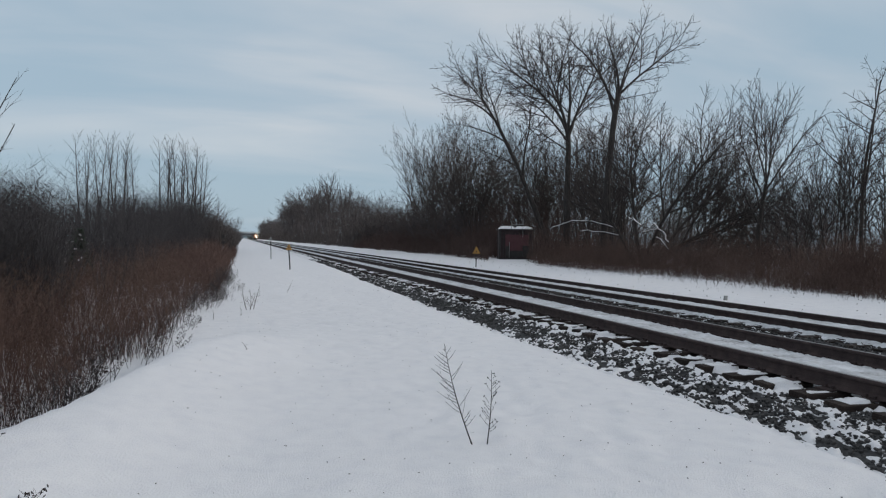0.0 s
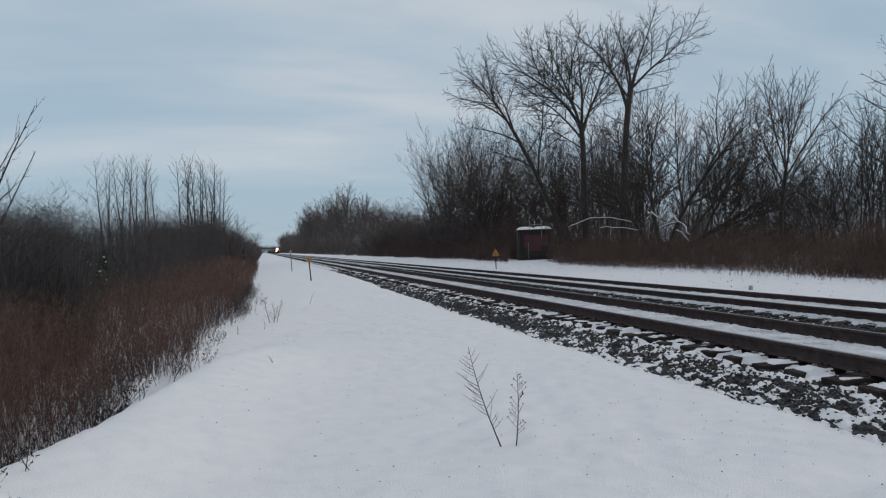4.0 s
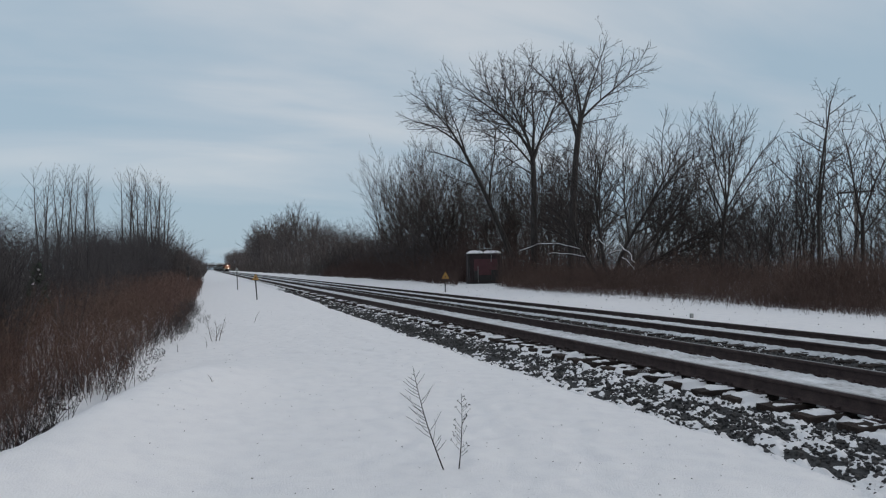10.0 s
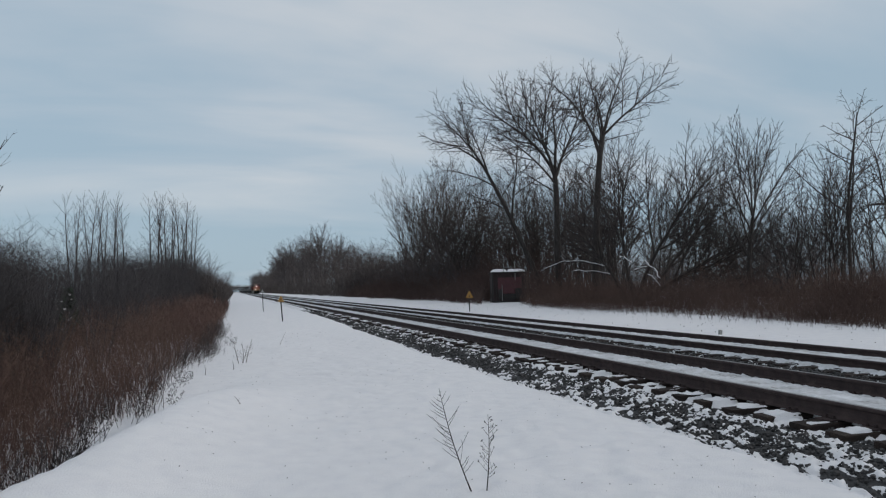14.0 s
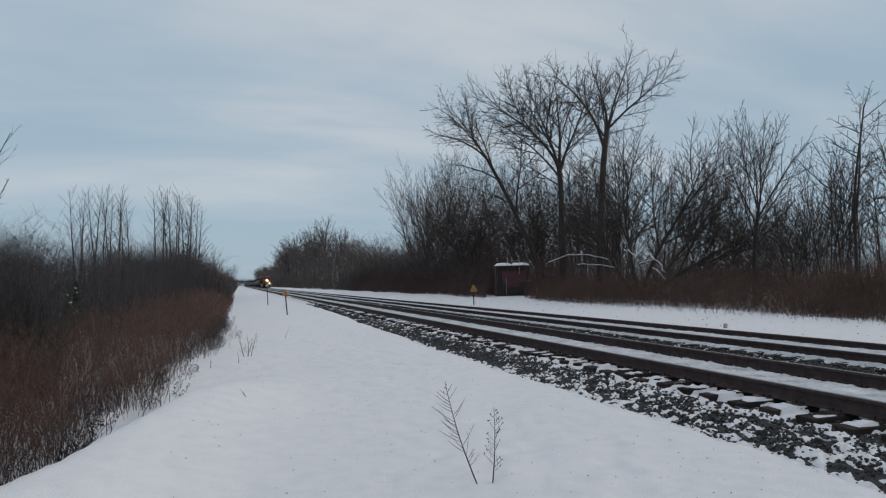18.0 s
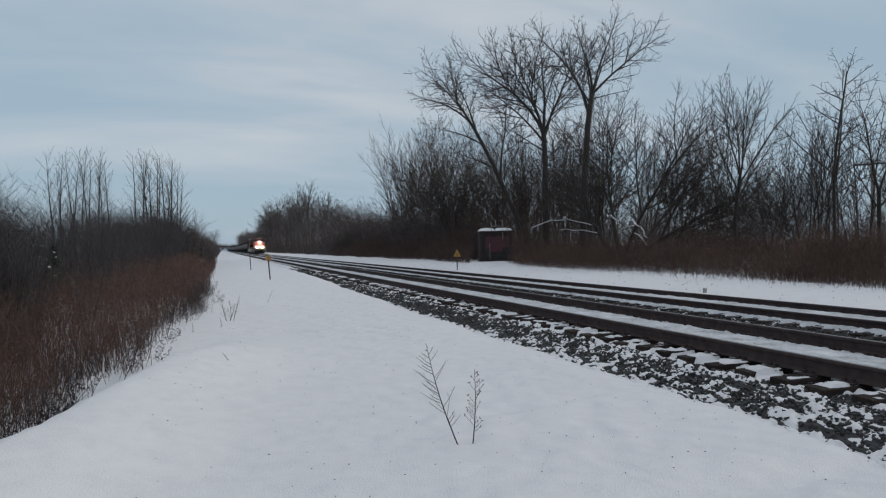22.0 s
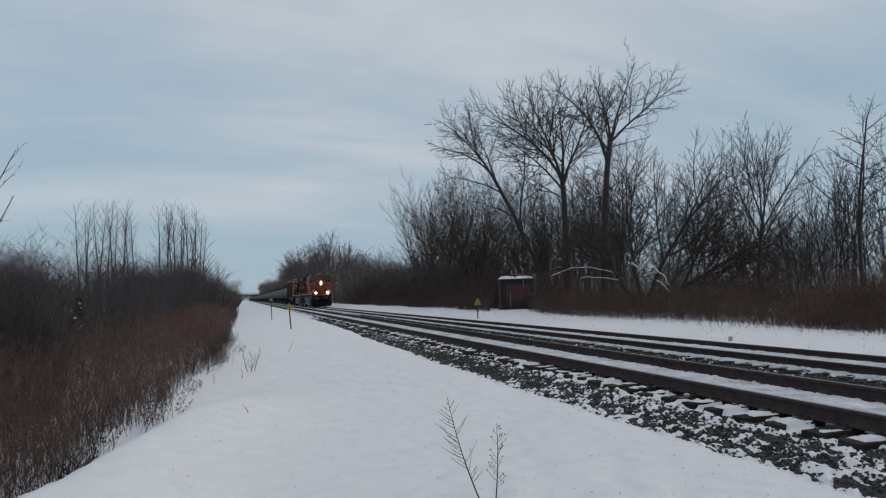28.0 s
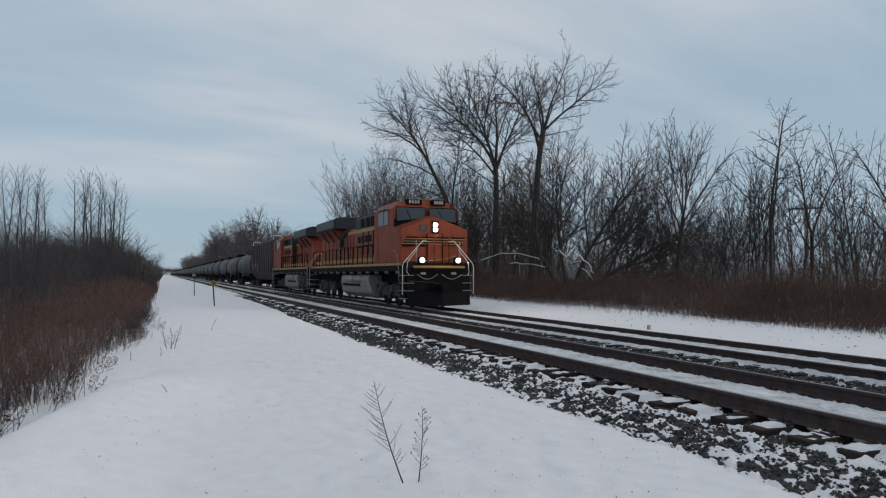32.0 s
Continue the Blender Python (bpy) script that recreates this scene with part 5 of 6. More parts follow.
    part("chevron", Geo().tube([(-1.1, -0.09, 2.1), (-0.4, -0.09, 2.08), (0.1, -0.09, 2.1), (0.6, -0.09, 2.2), (1.0, -0.09, 2.3)], 0.025, 4), YELLOW, nose, "yellow curved line under the emblem")
    # cab
    cab_ring = [(-1.58, 2.0), (1.58, 2.0), (1.58, 4.45), (1.25, 4.8), (0.5, 4.94), (-0.5, 4.94), (-1.25, 4.8), (-1.58, 4.45)]
    c = Geo()
    c.add([(x, 0.95 if z < 4.5 else 1.25, z) for x, z in cab_ring] + [(x, 4.0, z) for x, z in cab_ring],
          [tuple(range(8)), tuple(range(15, 7, -1))] + [(i, i + 8, (i + 1) % 8 + 8, (i + 1) % 8) for i in range(8)])
    cab = part("cab", c, paint, lo, "orange cab with a crowned roof", bevel=0.025)
    for x0, x1 in ((-1.45, -0.07), (0.12, 1.45)):
        za, zb = (3.88, 4.05) if x0 < 0 else (4.05, 3.88)
        part("windshield", Geo().prism([(x0, 0.915, za), (x1, 0.915, zb), (x1, 0.95, 4.5), (x0, 0.95, 4.5)], (0, 0.08, 0)), GLASS, cab, "dark windshield pane")
        part("windshield_frame", Geo().tube([(x0, 0.91, za - 0.02), (x1, 0.91, zb - 0.02), (x1, 0.95, 4.52), (x0, 0.95, 4.52), (x0, 0.91, za - 0.02)], 0.022, 4), BLACK, cab)
        part("wiper", Geo().tube([((x0 + x1) / 2, 0.9, 3.98), (x0 + 0.35 * (x1 - x0), 0.905, 4.4)], 0.012, 4), BLACK, cab)
    part("window_band", Geo().box(-1.56, 1.56, 0.94, 0.99, 3.62, 3.97), BLACK, cab, "black band below the windshields")
    for x0, x1 in ((-0.95, -0.2), (0.27, 0.95)):
        nb = part("number_board", Geo().box(x0, x1, 1.02, 1.3, 4.66, 4.9), BLACK, cab, "black number board with pale bars", bevel=0.02)
        for k in range(4):
            xx = x0 + 0.12 + k * (x1 - x0 - 0.2) / 4
            part("number_bar", Geo().box(xx, xx + 0.085, 1.005, 1.018, 4.71, 4.85), BOARD, nb)
    for s in (-1, 1):
        for y0, y1 in ((1.75, 2.4), (2.5, 3.25)):
            part("side_window", Geo().box(s * 1.585 - 0.012, s * 1.585 + 0.012, y0, y1, 3.75, 4.4), GLASS, cab, "dark cab side window")
        part("window_post", Geo().box(s * 1.6 - 0.015, s * 1.6 + 0.015, 2.41, 2.49, 3.72, 4.44), GALV, cab)
        part("sunshade", Geo().box(s * 1.68 - 0.12, s * 1.68 + 0.1, 1.7, 3.3, 4.46, 4.5), GALV, cab, "pale window awning")
        part("cab_door", Geo().box(s * 1.585 - 0.008, s * 1.585 + 0.008, 3.38, 3.92, 2.1, 4.2), paint, cab)
        part("number_bar", Geo().box(s * 1.59 - 0.006, s * 1.59 + 0.006, 1.9, 2.9, 3.05, 3.4), FADED, cab, "worn bars of cab-side lettering")
    part("roof_antenna", Geo().box(-0.3, 0.3, 2.2, 2.9, 4.92, 5.06), GALV, cab, bevel=0.03)
    part("horn", Geo().tube([(0.3, 3.2, 5.0), (0.3, 2.7, 5.08)], [0.03, 0.09], 8), GALV, cab)
    # lights
    case = part("headlight_case", Geo().box(-0.13, 0.19, -0.08, 0.02, 3.3, 3.84), BLACK, nose, bevel=0.02)
    for z in (3.46, 3.68):
        part("headlight", Geo().spin([(-0.1, 0.02), (-0.1, 0.080), (-0.05, 0.086)], (0.03, 0, z), "y", 14), LAMP if front else GLASS, case, "bright headlight" if front else "unlit headlight")
    for x in (-0.8, 0.88):
        ditch = part("ditch_light_case", Geo().box(x - 0.14, x + 0.14, -0.62, -0.4, 1.95, 2.24), BLACK, lo, bevel=0.03)
        # added shelf that keeps the lamp's light off the yellow bar below
        part("light_block_shelf", Geo().box(x - 0.15, x + 0.15, -0.8, -0.6, 1.955, 1.975), BLACK, ditch)
        part("ditch_light", Geo().spin([(-0.06, 0.02), (-0.06, 0.080), (0.0, 0.09)], (x, -0.61, 2.1), "y", 14), DITCH if front else GLASS, ditch, "bright ditch light" if front else "unlit ditch light")
    # front handrails and stair rails
    for s in (-1, 1):
        railing(lo, [(s * 0.5, -0.5, 2.9), (s * 0.72, -0.52, 2.95), (s * 1.6, -0.54, 2.0), (s * 1.66, -0.54, 1.85), (s * 1.66, -0.54, 0.62)], 0.018, WHITE, "white stair handrail")
        railing(lo, [(s * 0.95, -0.48, 2.6), (s * 1.42, -0.5, 2.02), (s * 1.46, -0.5, 1.6), (s * 1.36, -0.58, 1.45)], 0.015, WHITE, "white inner stair rail")
        railing(lo, [(s * 1.02, -0.48, 1.95), (s * 1.02, -0.48, 2.95)], 0.018, GALV)
        railing(lo, [(s * 0.5, -0.5, 1.95), (s * 0.5, -0.5, 2.9)], 0.018, BLACK)
        railing(lo, [(s * 1.6, 0.1, 1.2), (s * 1.62, 0.25, 2.3), (s * 1.64, 0.6, 2.55), (s * 1.64, 1.0, 2.55)], 0.014, GALV)
        railing(lo, [(s * 0.2, -0.5, 1.9), (s * 0.2, -0.5, 2.75)], 0.016, BLACK)
        # walkway handrails on stanchions
        railing(lo, [(s * 1.55, 4.1, 2.95), (s * 1.55, end - 0.8, 2.95), (s * 1.5, end - 0.1, 2.9)], 0.018, BLACK, "dark walkway handrail")
        y = 4.3
        while y < end - 0.6:
            part("stanchion", Geo().tube([(s * 1.55, y, 1.98), (s * 1.55, y, 2.96)], 0.028, 5), BLACK, lo)
            y += 0.95
        railing(lo, [(s * 0.6, end, 2.0), (s * 0.6, end, 2.95), (s * 1.0, end, 2.95), (s * 1.64, end - 0.1, 2.0), (s * 1.64, end - 0.1, 0.7)], 0.017, WHITE, "white stair handrail")
        for k in range(4):
            part("step", Geo().box(s * 1.36 - 0.22, s * 1.36 + 0.22, end - 0.65, end - 0.05, 0.44 + 0.33 * k, 0.47 + 0.33 * k), GALV, lo)
    # equipment cabinet and engine hood
    eq = part("equipment_cabinet", Geo().box(-1.35, 1.35, 4.0, 8.4, 2.0, 4.5), GREEN, lo, "dark green equipment cabinet", bevel=0.05)
    for s in (-1, 1):
        part("cabinet_side", Geo().box(s * 1.36 - 0.012, s * 1.36 + 0.012, 4.02, 8.4, 2.02, 3.86), paint, eq)
        part("cabinet_stripe", Geo().box(s * 1.375 - 0.006, s * 1.375 + 0.006, 4.02, 8.4, 3.7, 3.88), YELLOW, eq, "yellow stripe under the roofline")
        for y in (4.7, 5.6, 6.6):
            part("intake_grille", Geo().box(s * 1.375 - 0.012, s * 1.375 + 0.012, y, y + 0.55, 3.95, 4.4), BLACK, eq)
            part("grille_gap", Geo().box(s * 1.38 - 0.008, s * 1.38 + 0.008, y, y + 0.16, 2.5, 3.7), BLACK, eq)
    hood = part("engine_hood", Geo().prism([(-1.0, 8.4, 2.0), (1.0, 8.4, 2.0), (1.0, 8.4, 3.95), (0.75, 8.4, 4.15), (-0.75, 8.4, 4.15), (-1.0, 8.4, 3.95)], (0, wing0 - 8.4 + 0.4, 0)), paint, lo, "orange engine hood", bevel=0.02)
    k = 8.6
    while k < wing0 + 0.2:
        for s in (-1, 1):
            part("hood_door", Geo().box(s * 1.0 - 0.018, s * 1.0 + 0.018, k, k + 0.62, 2.35, 3.75), paint, hood)
            part("door_seam", Geo().box(s * 1.02 - 0.012, s * 1.02 + 0.012, k + 0.62, k + 0.68, 2.3, 3.78), BLACK, hood)
            part("latch", Geo().box(s * 1.03 - 0.012, s * 1.03 + 0.012, k + 0.52, k + 0.57, 2.9, 3.1), BLACK, hood)
        k += 0.7
    for s in (-1, 1):
        part("hood_stripe", Geo().box(s * 1.012 - 0.012, s * 1.012 + 0.012, 8.4, wing0, 3.8, 3.93), YELLOW, hood)
        part("base_stripe", Geo().box(s * 1.4 - 0.012, s * 1.4 + 0.012, 4.0, end - 1.0, 2.12, 2.32), YELLOW, lo, "dirty yellow stripe along the walkway")
        for j, (y, w) in enumerate(((5.1, 0.5), (5.75, 0.6), (6.5, 0.5), (7.15, 0.6))):
            part("side_emblem_bar", Geo().box(s * 1.38 - 0.006, s * 1.38 + 0.006, y, y + w, 3.15, 3.5), BLACK, eq)
        part("side_emblem_line", Geo().box(s * 1.38 - 0.006, s * 1.38 + 0.006, 5.0, 7.9, 2.9, 3.0), BLACK, eq)
    part("exhaust", Geo().box(-0.4, 0.4, wing0 - 2.6, wing0 - 1.6, 4.1, 4.5), GRIME, hood, bevel=0.04)
    part("brake_duct", Geo().tube([(-0.9, wing0 - 0.9, 4.1), (-1.25, wing0 - 0.5, 3.7), (-1.25, wing0 - 0.3, 3.1)], 0.14, 8), GRIME, hood)
    # radiator section with wings that overhang
    rad = part("radiator_body", Geo().prism([(-1.0, 0, 2.0), (1.0, 0, 2.0), (1.0, 0, 3.75), (1.5, 0, 4.2), (-1.5, 0, 4.2), (-1.0, 0, 3.75)], (0, end - 1.2 - wing0 - 0.4, 0)), paint, lo, at=pose(0, wing0 + 0.4, 0), bevel=0.02)
    for j in range(5):
        for s in (-1, 1):
            yy = 0.3 + j * (end - 1.9 - wing0) / 5
            part("radiator_door_seam", Geo().box(s * 1.005 - 0.012, s * 1.005 + 0.012, yy, yy + 0.06, 2.3, 3.7), BLACK, rad)
    wing = part("radiator_wing", Geo().prism([(-1.58, 0, 4.22), (1.58, 0, 4.22), (1.62, 0, 4.8), (1.2, 0, 4.94), (-1.2, 0, 4.94), (-1.62, 0, 4.8)], (0, wing1 - wing0, 0)), GREEN, lo, "dark overhanging radiator wing", at=pose(0, wing0, 0), bevel=0.03)
    for s in (-1, 1):
        part("radiator_screen", Geo().box(s * 1.615 - 0.012, s * 1.615 + 0.012, 0.12, wing1 - wing0 - 0.12, 4.3, 4.76), SCREEN, wing, "grey radiator screen")
        for y in (0.8, 2.4, 4.0):
            part("wing_bracket", Geo().tube([(s * 1.0, y, 3.5), (s * 1.5, y, 4.15)], 0.05, 5), GRIME, wing)
    # tanks below
    tk = [(-1.35, 1.46), (1.35, 1.46), (1.45, 1.2), (1.35, 0.5), (1.0, 0.27), (-1.0, 0.27), (-1.35, 0.5), (-1.45, 1.2)]
    f0, f1 = (5.05, 11.2) if end > 18 else (4.9, 11.0)
    tank = part("fuel_tank", Geo().add([(x, f0 + (0.5 if z > 1 else 0.0), z) for x, z in tk] + [(x, f1, z) for x, z in tk], [tuple(range(8)), tuple(range(15, 7, -1))] + [(i, i + 8, (i + 1) % 8 + 8, (i + 1) % 8) for i in range(8)]),
                SILVER, lo, "dusty pale grey fuel tank", bevel=0.05)
    for s in (-1, 1):
        # flat black strip painted in for the shade inside a cut-out
        part("cutout_shade_strip", Geo().box(s * 1.43 - 0.03, s * 1.43 + 0.03, f0 + 2.0, f1 - 0.5, 0.86, 0.98), BLACK, tank)
        for y in (f0 + 2.4, f0 + 4.0):
            part("air_reservoir", Geo().spin([(-0.75, 0.05), (-0.68, 0.19), (0.68, 0.19), (0.75, 0.05)], (s * 1.36, y, 1.22), "y", 12), SILVER, lo, "pale grey air reservoir")
        part("sand_pipe", Geo().tube([(s * 1.3, 0.3, 1.6), (s * 1.25, 0.45, 0.4)], 0.03, 5), GRIME, lo)
    wheels = []
    for yc in (2.55, end - 3.7):
        wheels += loco_truck(lo, yc)[1]
    return lo, wheels


lead, lead_wheels = locomotive("orange and black diesel locomotive with bright headlights pulling the train", ORANGE, 19.6, 12.3, 17.5)
second, _ = locomotive("faded orange diesel locomotive coupled backwards behind the leader", FADED, 16.3, 10.3, 15.6, front=False)
cars = [(lead, 0.0, 0), (second, 36.6, 180)]


def car_truck(parent, yc, wheels_mesh=CAR_WHEELS):
    g = Geo()
    for s in (-1, 1):
        g.prism([(s * 0.98, -1.25, 0.4), (s * 0.98, -0.5, 0.22), (s * 0.98, 0.5, 0.22), (s * 0.98, 1.25, 0.4), (s * 0.98, 1.25, 0.6), (s * 0.98, 0.5, 0.74), (s * 0.98, -0.5, 0.74), (s * 0.98, -1.25, 0.6)], (s * 0.14, 0, 0))
    g.box(-1.0, 1.0, -0.22, 0.22, 0.5, 0.85)
    tr = part("truck", g, GRIME, parent, "dark two-axle freight truck", at=pose(0, yc, 0))
    for a in (-0.89, 0.89):
        part("wheelset", wheels_mesh, GRIME, tr, at=pose(0, a, 0.46))


def hopper_car():
    ho = thing("hopper_car", "rusty brown buffer hopper car behind the locomotives", "freight car")
    ring = [(-1.55, 4.72), (-1.55, 1.6), (-0.9, 0.9), (0.9, 0.9), (1.55, 1.6), (1.55, 4.72), (0.8, 4.95), (-0.8, 4.95)]
    part("body", Geo().prism([(x, 0.7, z) for x, z in reversed(ring)], (0, 15.6, 0)), OXIDE, ho, "oxide brown ribbed body", bevel=0.03)
    for k in range(12):
        for s in (-1, 1):
            part("side_rib", Geo().box(s * 1.58 - 0.05, s * 1.58 + 0.05, 0.75 + 1.4 * k, 0.87 + 1.4 * k, 1.6, 4.7), OXIDE, ho)
    for y in (0.75, 16.15):
        part("end_ladder", Geo().tube([(-1.3, y - 0.1, 1.2), (-1.3, y - 0.1, 4.5)], 0.03, 4).tube([(-0.9, y - 0.1, 1.2), (-0.9, y - 0.1, 4.5)], 0.03, 4), GALV, ho)
        part("roof_grab", Geo().tube([(-1.4, y, 4.7), (-1.4, y, 5.2), (-0.6, y, 5.2), (-0.6, y, 4.8)], 0.03, 4), WHITE, ho)
    part("sill", Geo().box(-0.35, 0.35, -0.2, 17.2, 0.8, 1.1), BLACK, ho)
    r2 = random.Random(77)
    for k in range(9):
        y, z = r2.uniform(10.5, 15.5), r2.uniform(1.8, 2.5)
        part("paint_mark", Geo().box(-1.562, -1.552, y, y + r2.uniform(0.2, 0.6), z, z + r2.uniform(0.15, 0.5)), GALV, ho, "pale sprayed paint marks low on the side")
    for yc in (2.2, 14.8):
        car_truck(ho, yc)
    return ho


hopper = hopper_car()
cars.append((hopper, 37.9, 0))


def tank_car():
    ta = thing("tank_car", "glossy black tank car in a long unit train", "tank car", group="tank cars of the train")
    prof = [(0.5, 0.3), (0.62, 0.9), (0.85, 1.3), (1.2, 1.5), (1.3, 1.52), (16.0, 1.52), (16.1, 1.5), (16.45, 1.3), (16.68, 0.9), (16.8, 0.3)]
    part("barrel", Geo().spin(prof, (0, 0, 2.62), "y", 28), TANK, ta, "black cylindrical tank", smooth=True)
    for y in (1.35, 5.0, 8.65, 12.3, 15.95):
        part("weld_band", Geo().spin([(-0.05, 1.5), (-0.04, 1.54), (0.04, 1.54), (0.05, 1.5)], (0, y, 2.62), "y", 18), BLACK, ta)
    part("fittings_housing", Geo().spin([(0, 0.55), (0.42, 0.55), (0.5, 0.4)], (0, 8.65, 4.05), "z", 14), BLACK, ta)
    part("platform", Geo().box(-1.0, 1.0, 7.3, 10.0, 4.06, 4.12), BLACK, ta)
    for s in (-1, 1):
        railing(ta, [(s * 0.98, 7.35, 4.1), (s * 0.98, 7.35, 4.85), (s * 0.98, 9.95, 4.85), (s * 0.98, 9.95, 4.1)], 0.025, BLACK)
        part("ladder", Geo().tube([(s * 1.55, 8.4, 1.1), (s * 1.56, 8.4, 2.9), (s * 1.0, 8.4, 4.1)], 0.025, 4).tube([(s * 1.55, 8.9, 1.1), (s * 1.56, 8.9, 2.9), (s * 1.0, 8.9, 4.1)], 0.025, 4), GALV, ta)
        railing(ta, [(s * 1.5, 0.3, 1.2), (s * 1.5, 0.3, 2.0), (s * 1.56, 1.5, 2.0), (s * 1.56, 15.8, 2.0), (s * 1.5, 17.0, 2.0), (s * 1.5, 17.0, 1.2)], 0.02, BLACK)
    for y in (1.9, 15.4):
        part("saddle", Geo().box(-1.45, 1.45, y - 0.45, y + 0.45, 0.95, 1.6), BLACK, ta, bevel=0.05)
    part("end_sill", Geo().box(-0.35, 0.35, -0.05, 3.2, 0.8, 1.1).box(-1.4, 1.4, 0.05, 0.25, 0.9, 1.15), BLACK, ta)
    part("end_sill", Geo().box(-0.35, 0.35, 14.1, 17.35, 0.8, 1.1).box(-1.4, 1.4, 17.05, 17.25, 0.9, 1.15), BLACK, ta)
    part("bottom_outlet", Geo().box(-0.4, 0.4, 8.2, 9.1, 0.75, 1.15), BLACK, ta, bevel=0.05)
    for yc in (1.9, 15.4):
        car_truck(ta, yc)
    return ta


first_tank = tank_car()
cars.append((first_tank, 55.3, 0))
for k in range(1, 60):
    cars.append((copy_thing(first_tank, pose(TRACK2, 700, RAIL2)), 55.3 + 17.45 * k, 0))

# ---------- the trackside hut ----------
HUT_RED = material("dark_red_panel", [(0.3, (0.058, 0.019, 0.023)), (0.6, (0.086, 0.029, 0.036)), (0.8, (0.12, 0.05, 0.052))], scale=2, rough=0.7, bump=0.1, fine=18)
HUT_BODY = material("weathered_red_steel", [(0.3, (0.020, 0.012, 0.013)), (0.6, (0.036, 0.022, 0.024)), (0.8, (0.06, 0.042, 0.042))], scale=2, rough=0.75, bump=0.1, fine=18)
HUT_DARK = material("dark_weathered_steel", [(0.3, (0.016, 0.014, 0.014)), (0.6, (0.03, 0.027, 0.027)), (0.8, (0.055, 0.05, 0.048))], scale=2, rough=0.75, bump=0.1, fine=18)
SIGN_YELLOW = material("sign_yellow", [(0.3, (0.19, 0.098, 0.016)), (0.7, (0.29, 0.15, 0.022))], scale=3, rough=0.5, bump=0.0)
POLE_WOOD = material("weathered_pole", [(0.3, (0.16, 0.14, 0.125)), (0.6, (0.24, 0.22, 0.2)), (0.8, (0.3, 0.28, 0.26))], scale=2, rough=0.9, bump=0.3, stretch=(4, 4, 0.4), fine=20)
DRY = material("dry_weed", [(0.3, (0.05, 0.035, 0.028)), (0.6, (0.10, 0.07, 0.055)), (0.8, (0.16, 0.12, 0.09))], scale=3, rough=0.95, bump=0, fine=20)
DARKDRY = material("dark_dead_weed", [(0.3, (0.022, 0.018, 0.018)), (0.6, (0.040, 0.032, 0.031)), (0.8, (0.07, 0.055, 0.05))], scale=3, rough=0.95, bump=0, fine=20, spec=0.15)
CONCRETE = material("pale_concrete", [(0.3, (0.3, 0.3, 0.3)), (0.7, (0.45, 0.45, 0.44))], scale=0.3, rough=0.9, bump=0.05, fine=3)


def lumpy(x0, x1, y0, y1, z, h, seed):
    """A pillow of snow on a flat top."""
    g = Geo()
    n, m = 14, 8
    r = random.Random(seed)
    for j in range(m + 1):
        for i in range(n + 1):
            u, v = i / n, j / m
            e = min(1, 5 * min(u, 1 - u)) * min(1, 4 * min(v, 1 - v))
            g.v.append((x0 + (x1 - x0) * u, y0 + (y1 - y0) * v, z + h * math.sqrt(e) * (0.75 + 0.4 * r.random())))
    for j in range(m):
        for i in range(n):
            a = j * (n + 1) + i
            g.f.append((a, a + 1, a + n + 2, a + n + 1))
    return g


def equipment_hut(m):
    hut = thing("equipment_hut", "dark red steel trackside hut with snow on its flat roof", "hut", m)
    part("floor_frame", Geo().box(-1.5, 1.65, 0, 2.4, -0.1, 0.14), HUT_DARK, hut)
    body = part("body", Geo().box(-1.45, 1.6, 0.05, 2.35, 0.12, 2.45), HUT_BODY, hut, "dark weathered steel walls", bevel=0.02)
    for k in range(9):
        x = -1.36 + k * 0.33
        part("wall_rib", Geo().box(x, x + 0.05, 0.025, 0.06, 0.2, 2.3), HUT_BODY, body)
    part("front_panel", Geo().box(-1.02, 1.28, -0.01, 0.045, 0.72, 2.08), HUT_RED, hut, "dark red front panel", bevel=0.01)
    part("lower_panel", Geo().box(-0.95, 1.3, -0.015, 0.045, 0.2, 0.68), HUT_DARK, hut)
    part("side_box", Geo().box(0.65, 1.25, -0.25, -0.02, 0.3, 1.15), HUT_DARK, hut, bevel=0.02)
    part("side_box", Geo().box(-1.0, -0.62, -0.2, -0.02, 0.3, 1.1), HUT_DARK, hut, bevel=0.02)
    part("roof", Geo().box(-1.6, 1.75, -0.15, 2.5, 2.45, 2.56), HUT_DARK, hut, bevel=0.02)
    part("corner_post", Geo().box(-1.62, -1.5, -0.1, 0.02, -0.1, 2.45), HUT_DARK, hut)
    part("corner_post", Geo().box(1.62, 1.74, -0.1, 0.02, -0.1, 2.45), HUT_DARK, hut)
    part("vent_pipe", Geo().tube([(-0.66, -0.2, 0.1), (-0.66, -0.2, 1.45)], 0.022, 6), GALV, hut, "pale vertical conduit")
    part("roof_frame", Geo().tube([(0.65, -0.1, 1.85), (0.65, -0.1, 3.45)], 0.025, 6).tube([(-0.45, -0.1, 2.95), (0.72, -0.1, 2.95)], 0.022, 6).tube([(-0.45, -0.1, 2.56), (-0.45, -0.1, 3.25)], 0.03, 6), GALV, hut, "pale pipe frame above the roof")
    part("mast", Geo().tube([(-1.78, -0.1, -0.1), (-1.78, -0.1, 2.75)], 0.03, 6), HUT_DARK, hut)
    part("ladder_rail", Geo().tube([(-1.2, -0.12, -0.1), (-1.2, -0.12, 2.3)], 0.02, 5), HUT_DARK, hut)
    return hut


HX, HY = 22.25, 53.6
hz = gz(HX, HY)
equipment_hut(pose(HX, HY, hz, 0, 0, -14)).scale = (0.88, 1, 1)
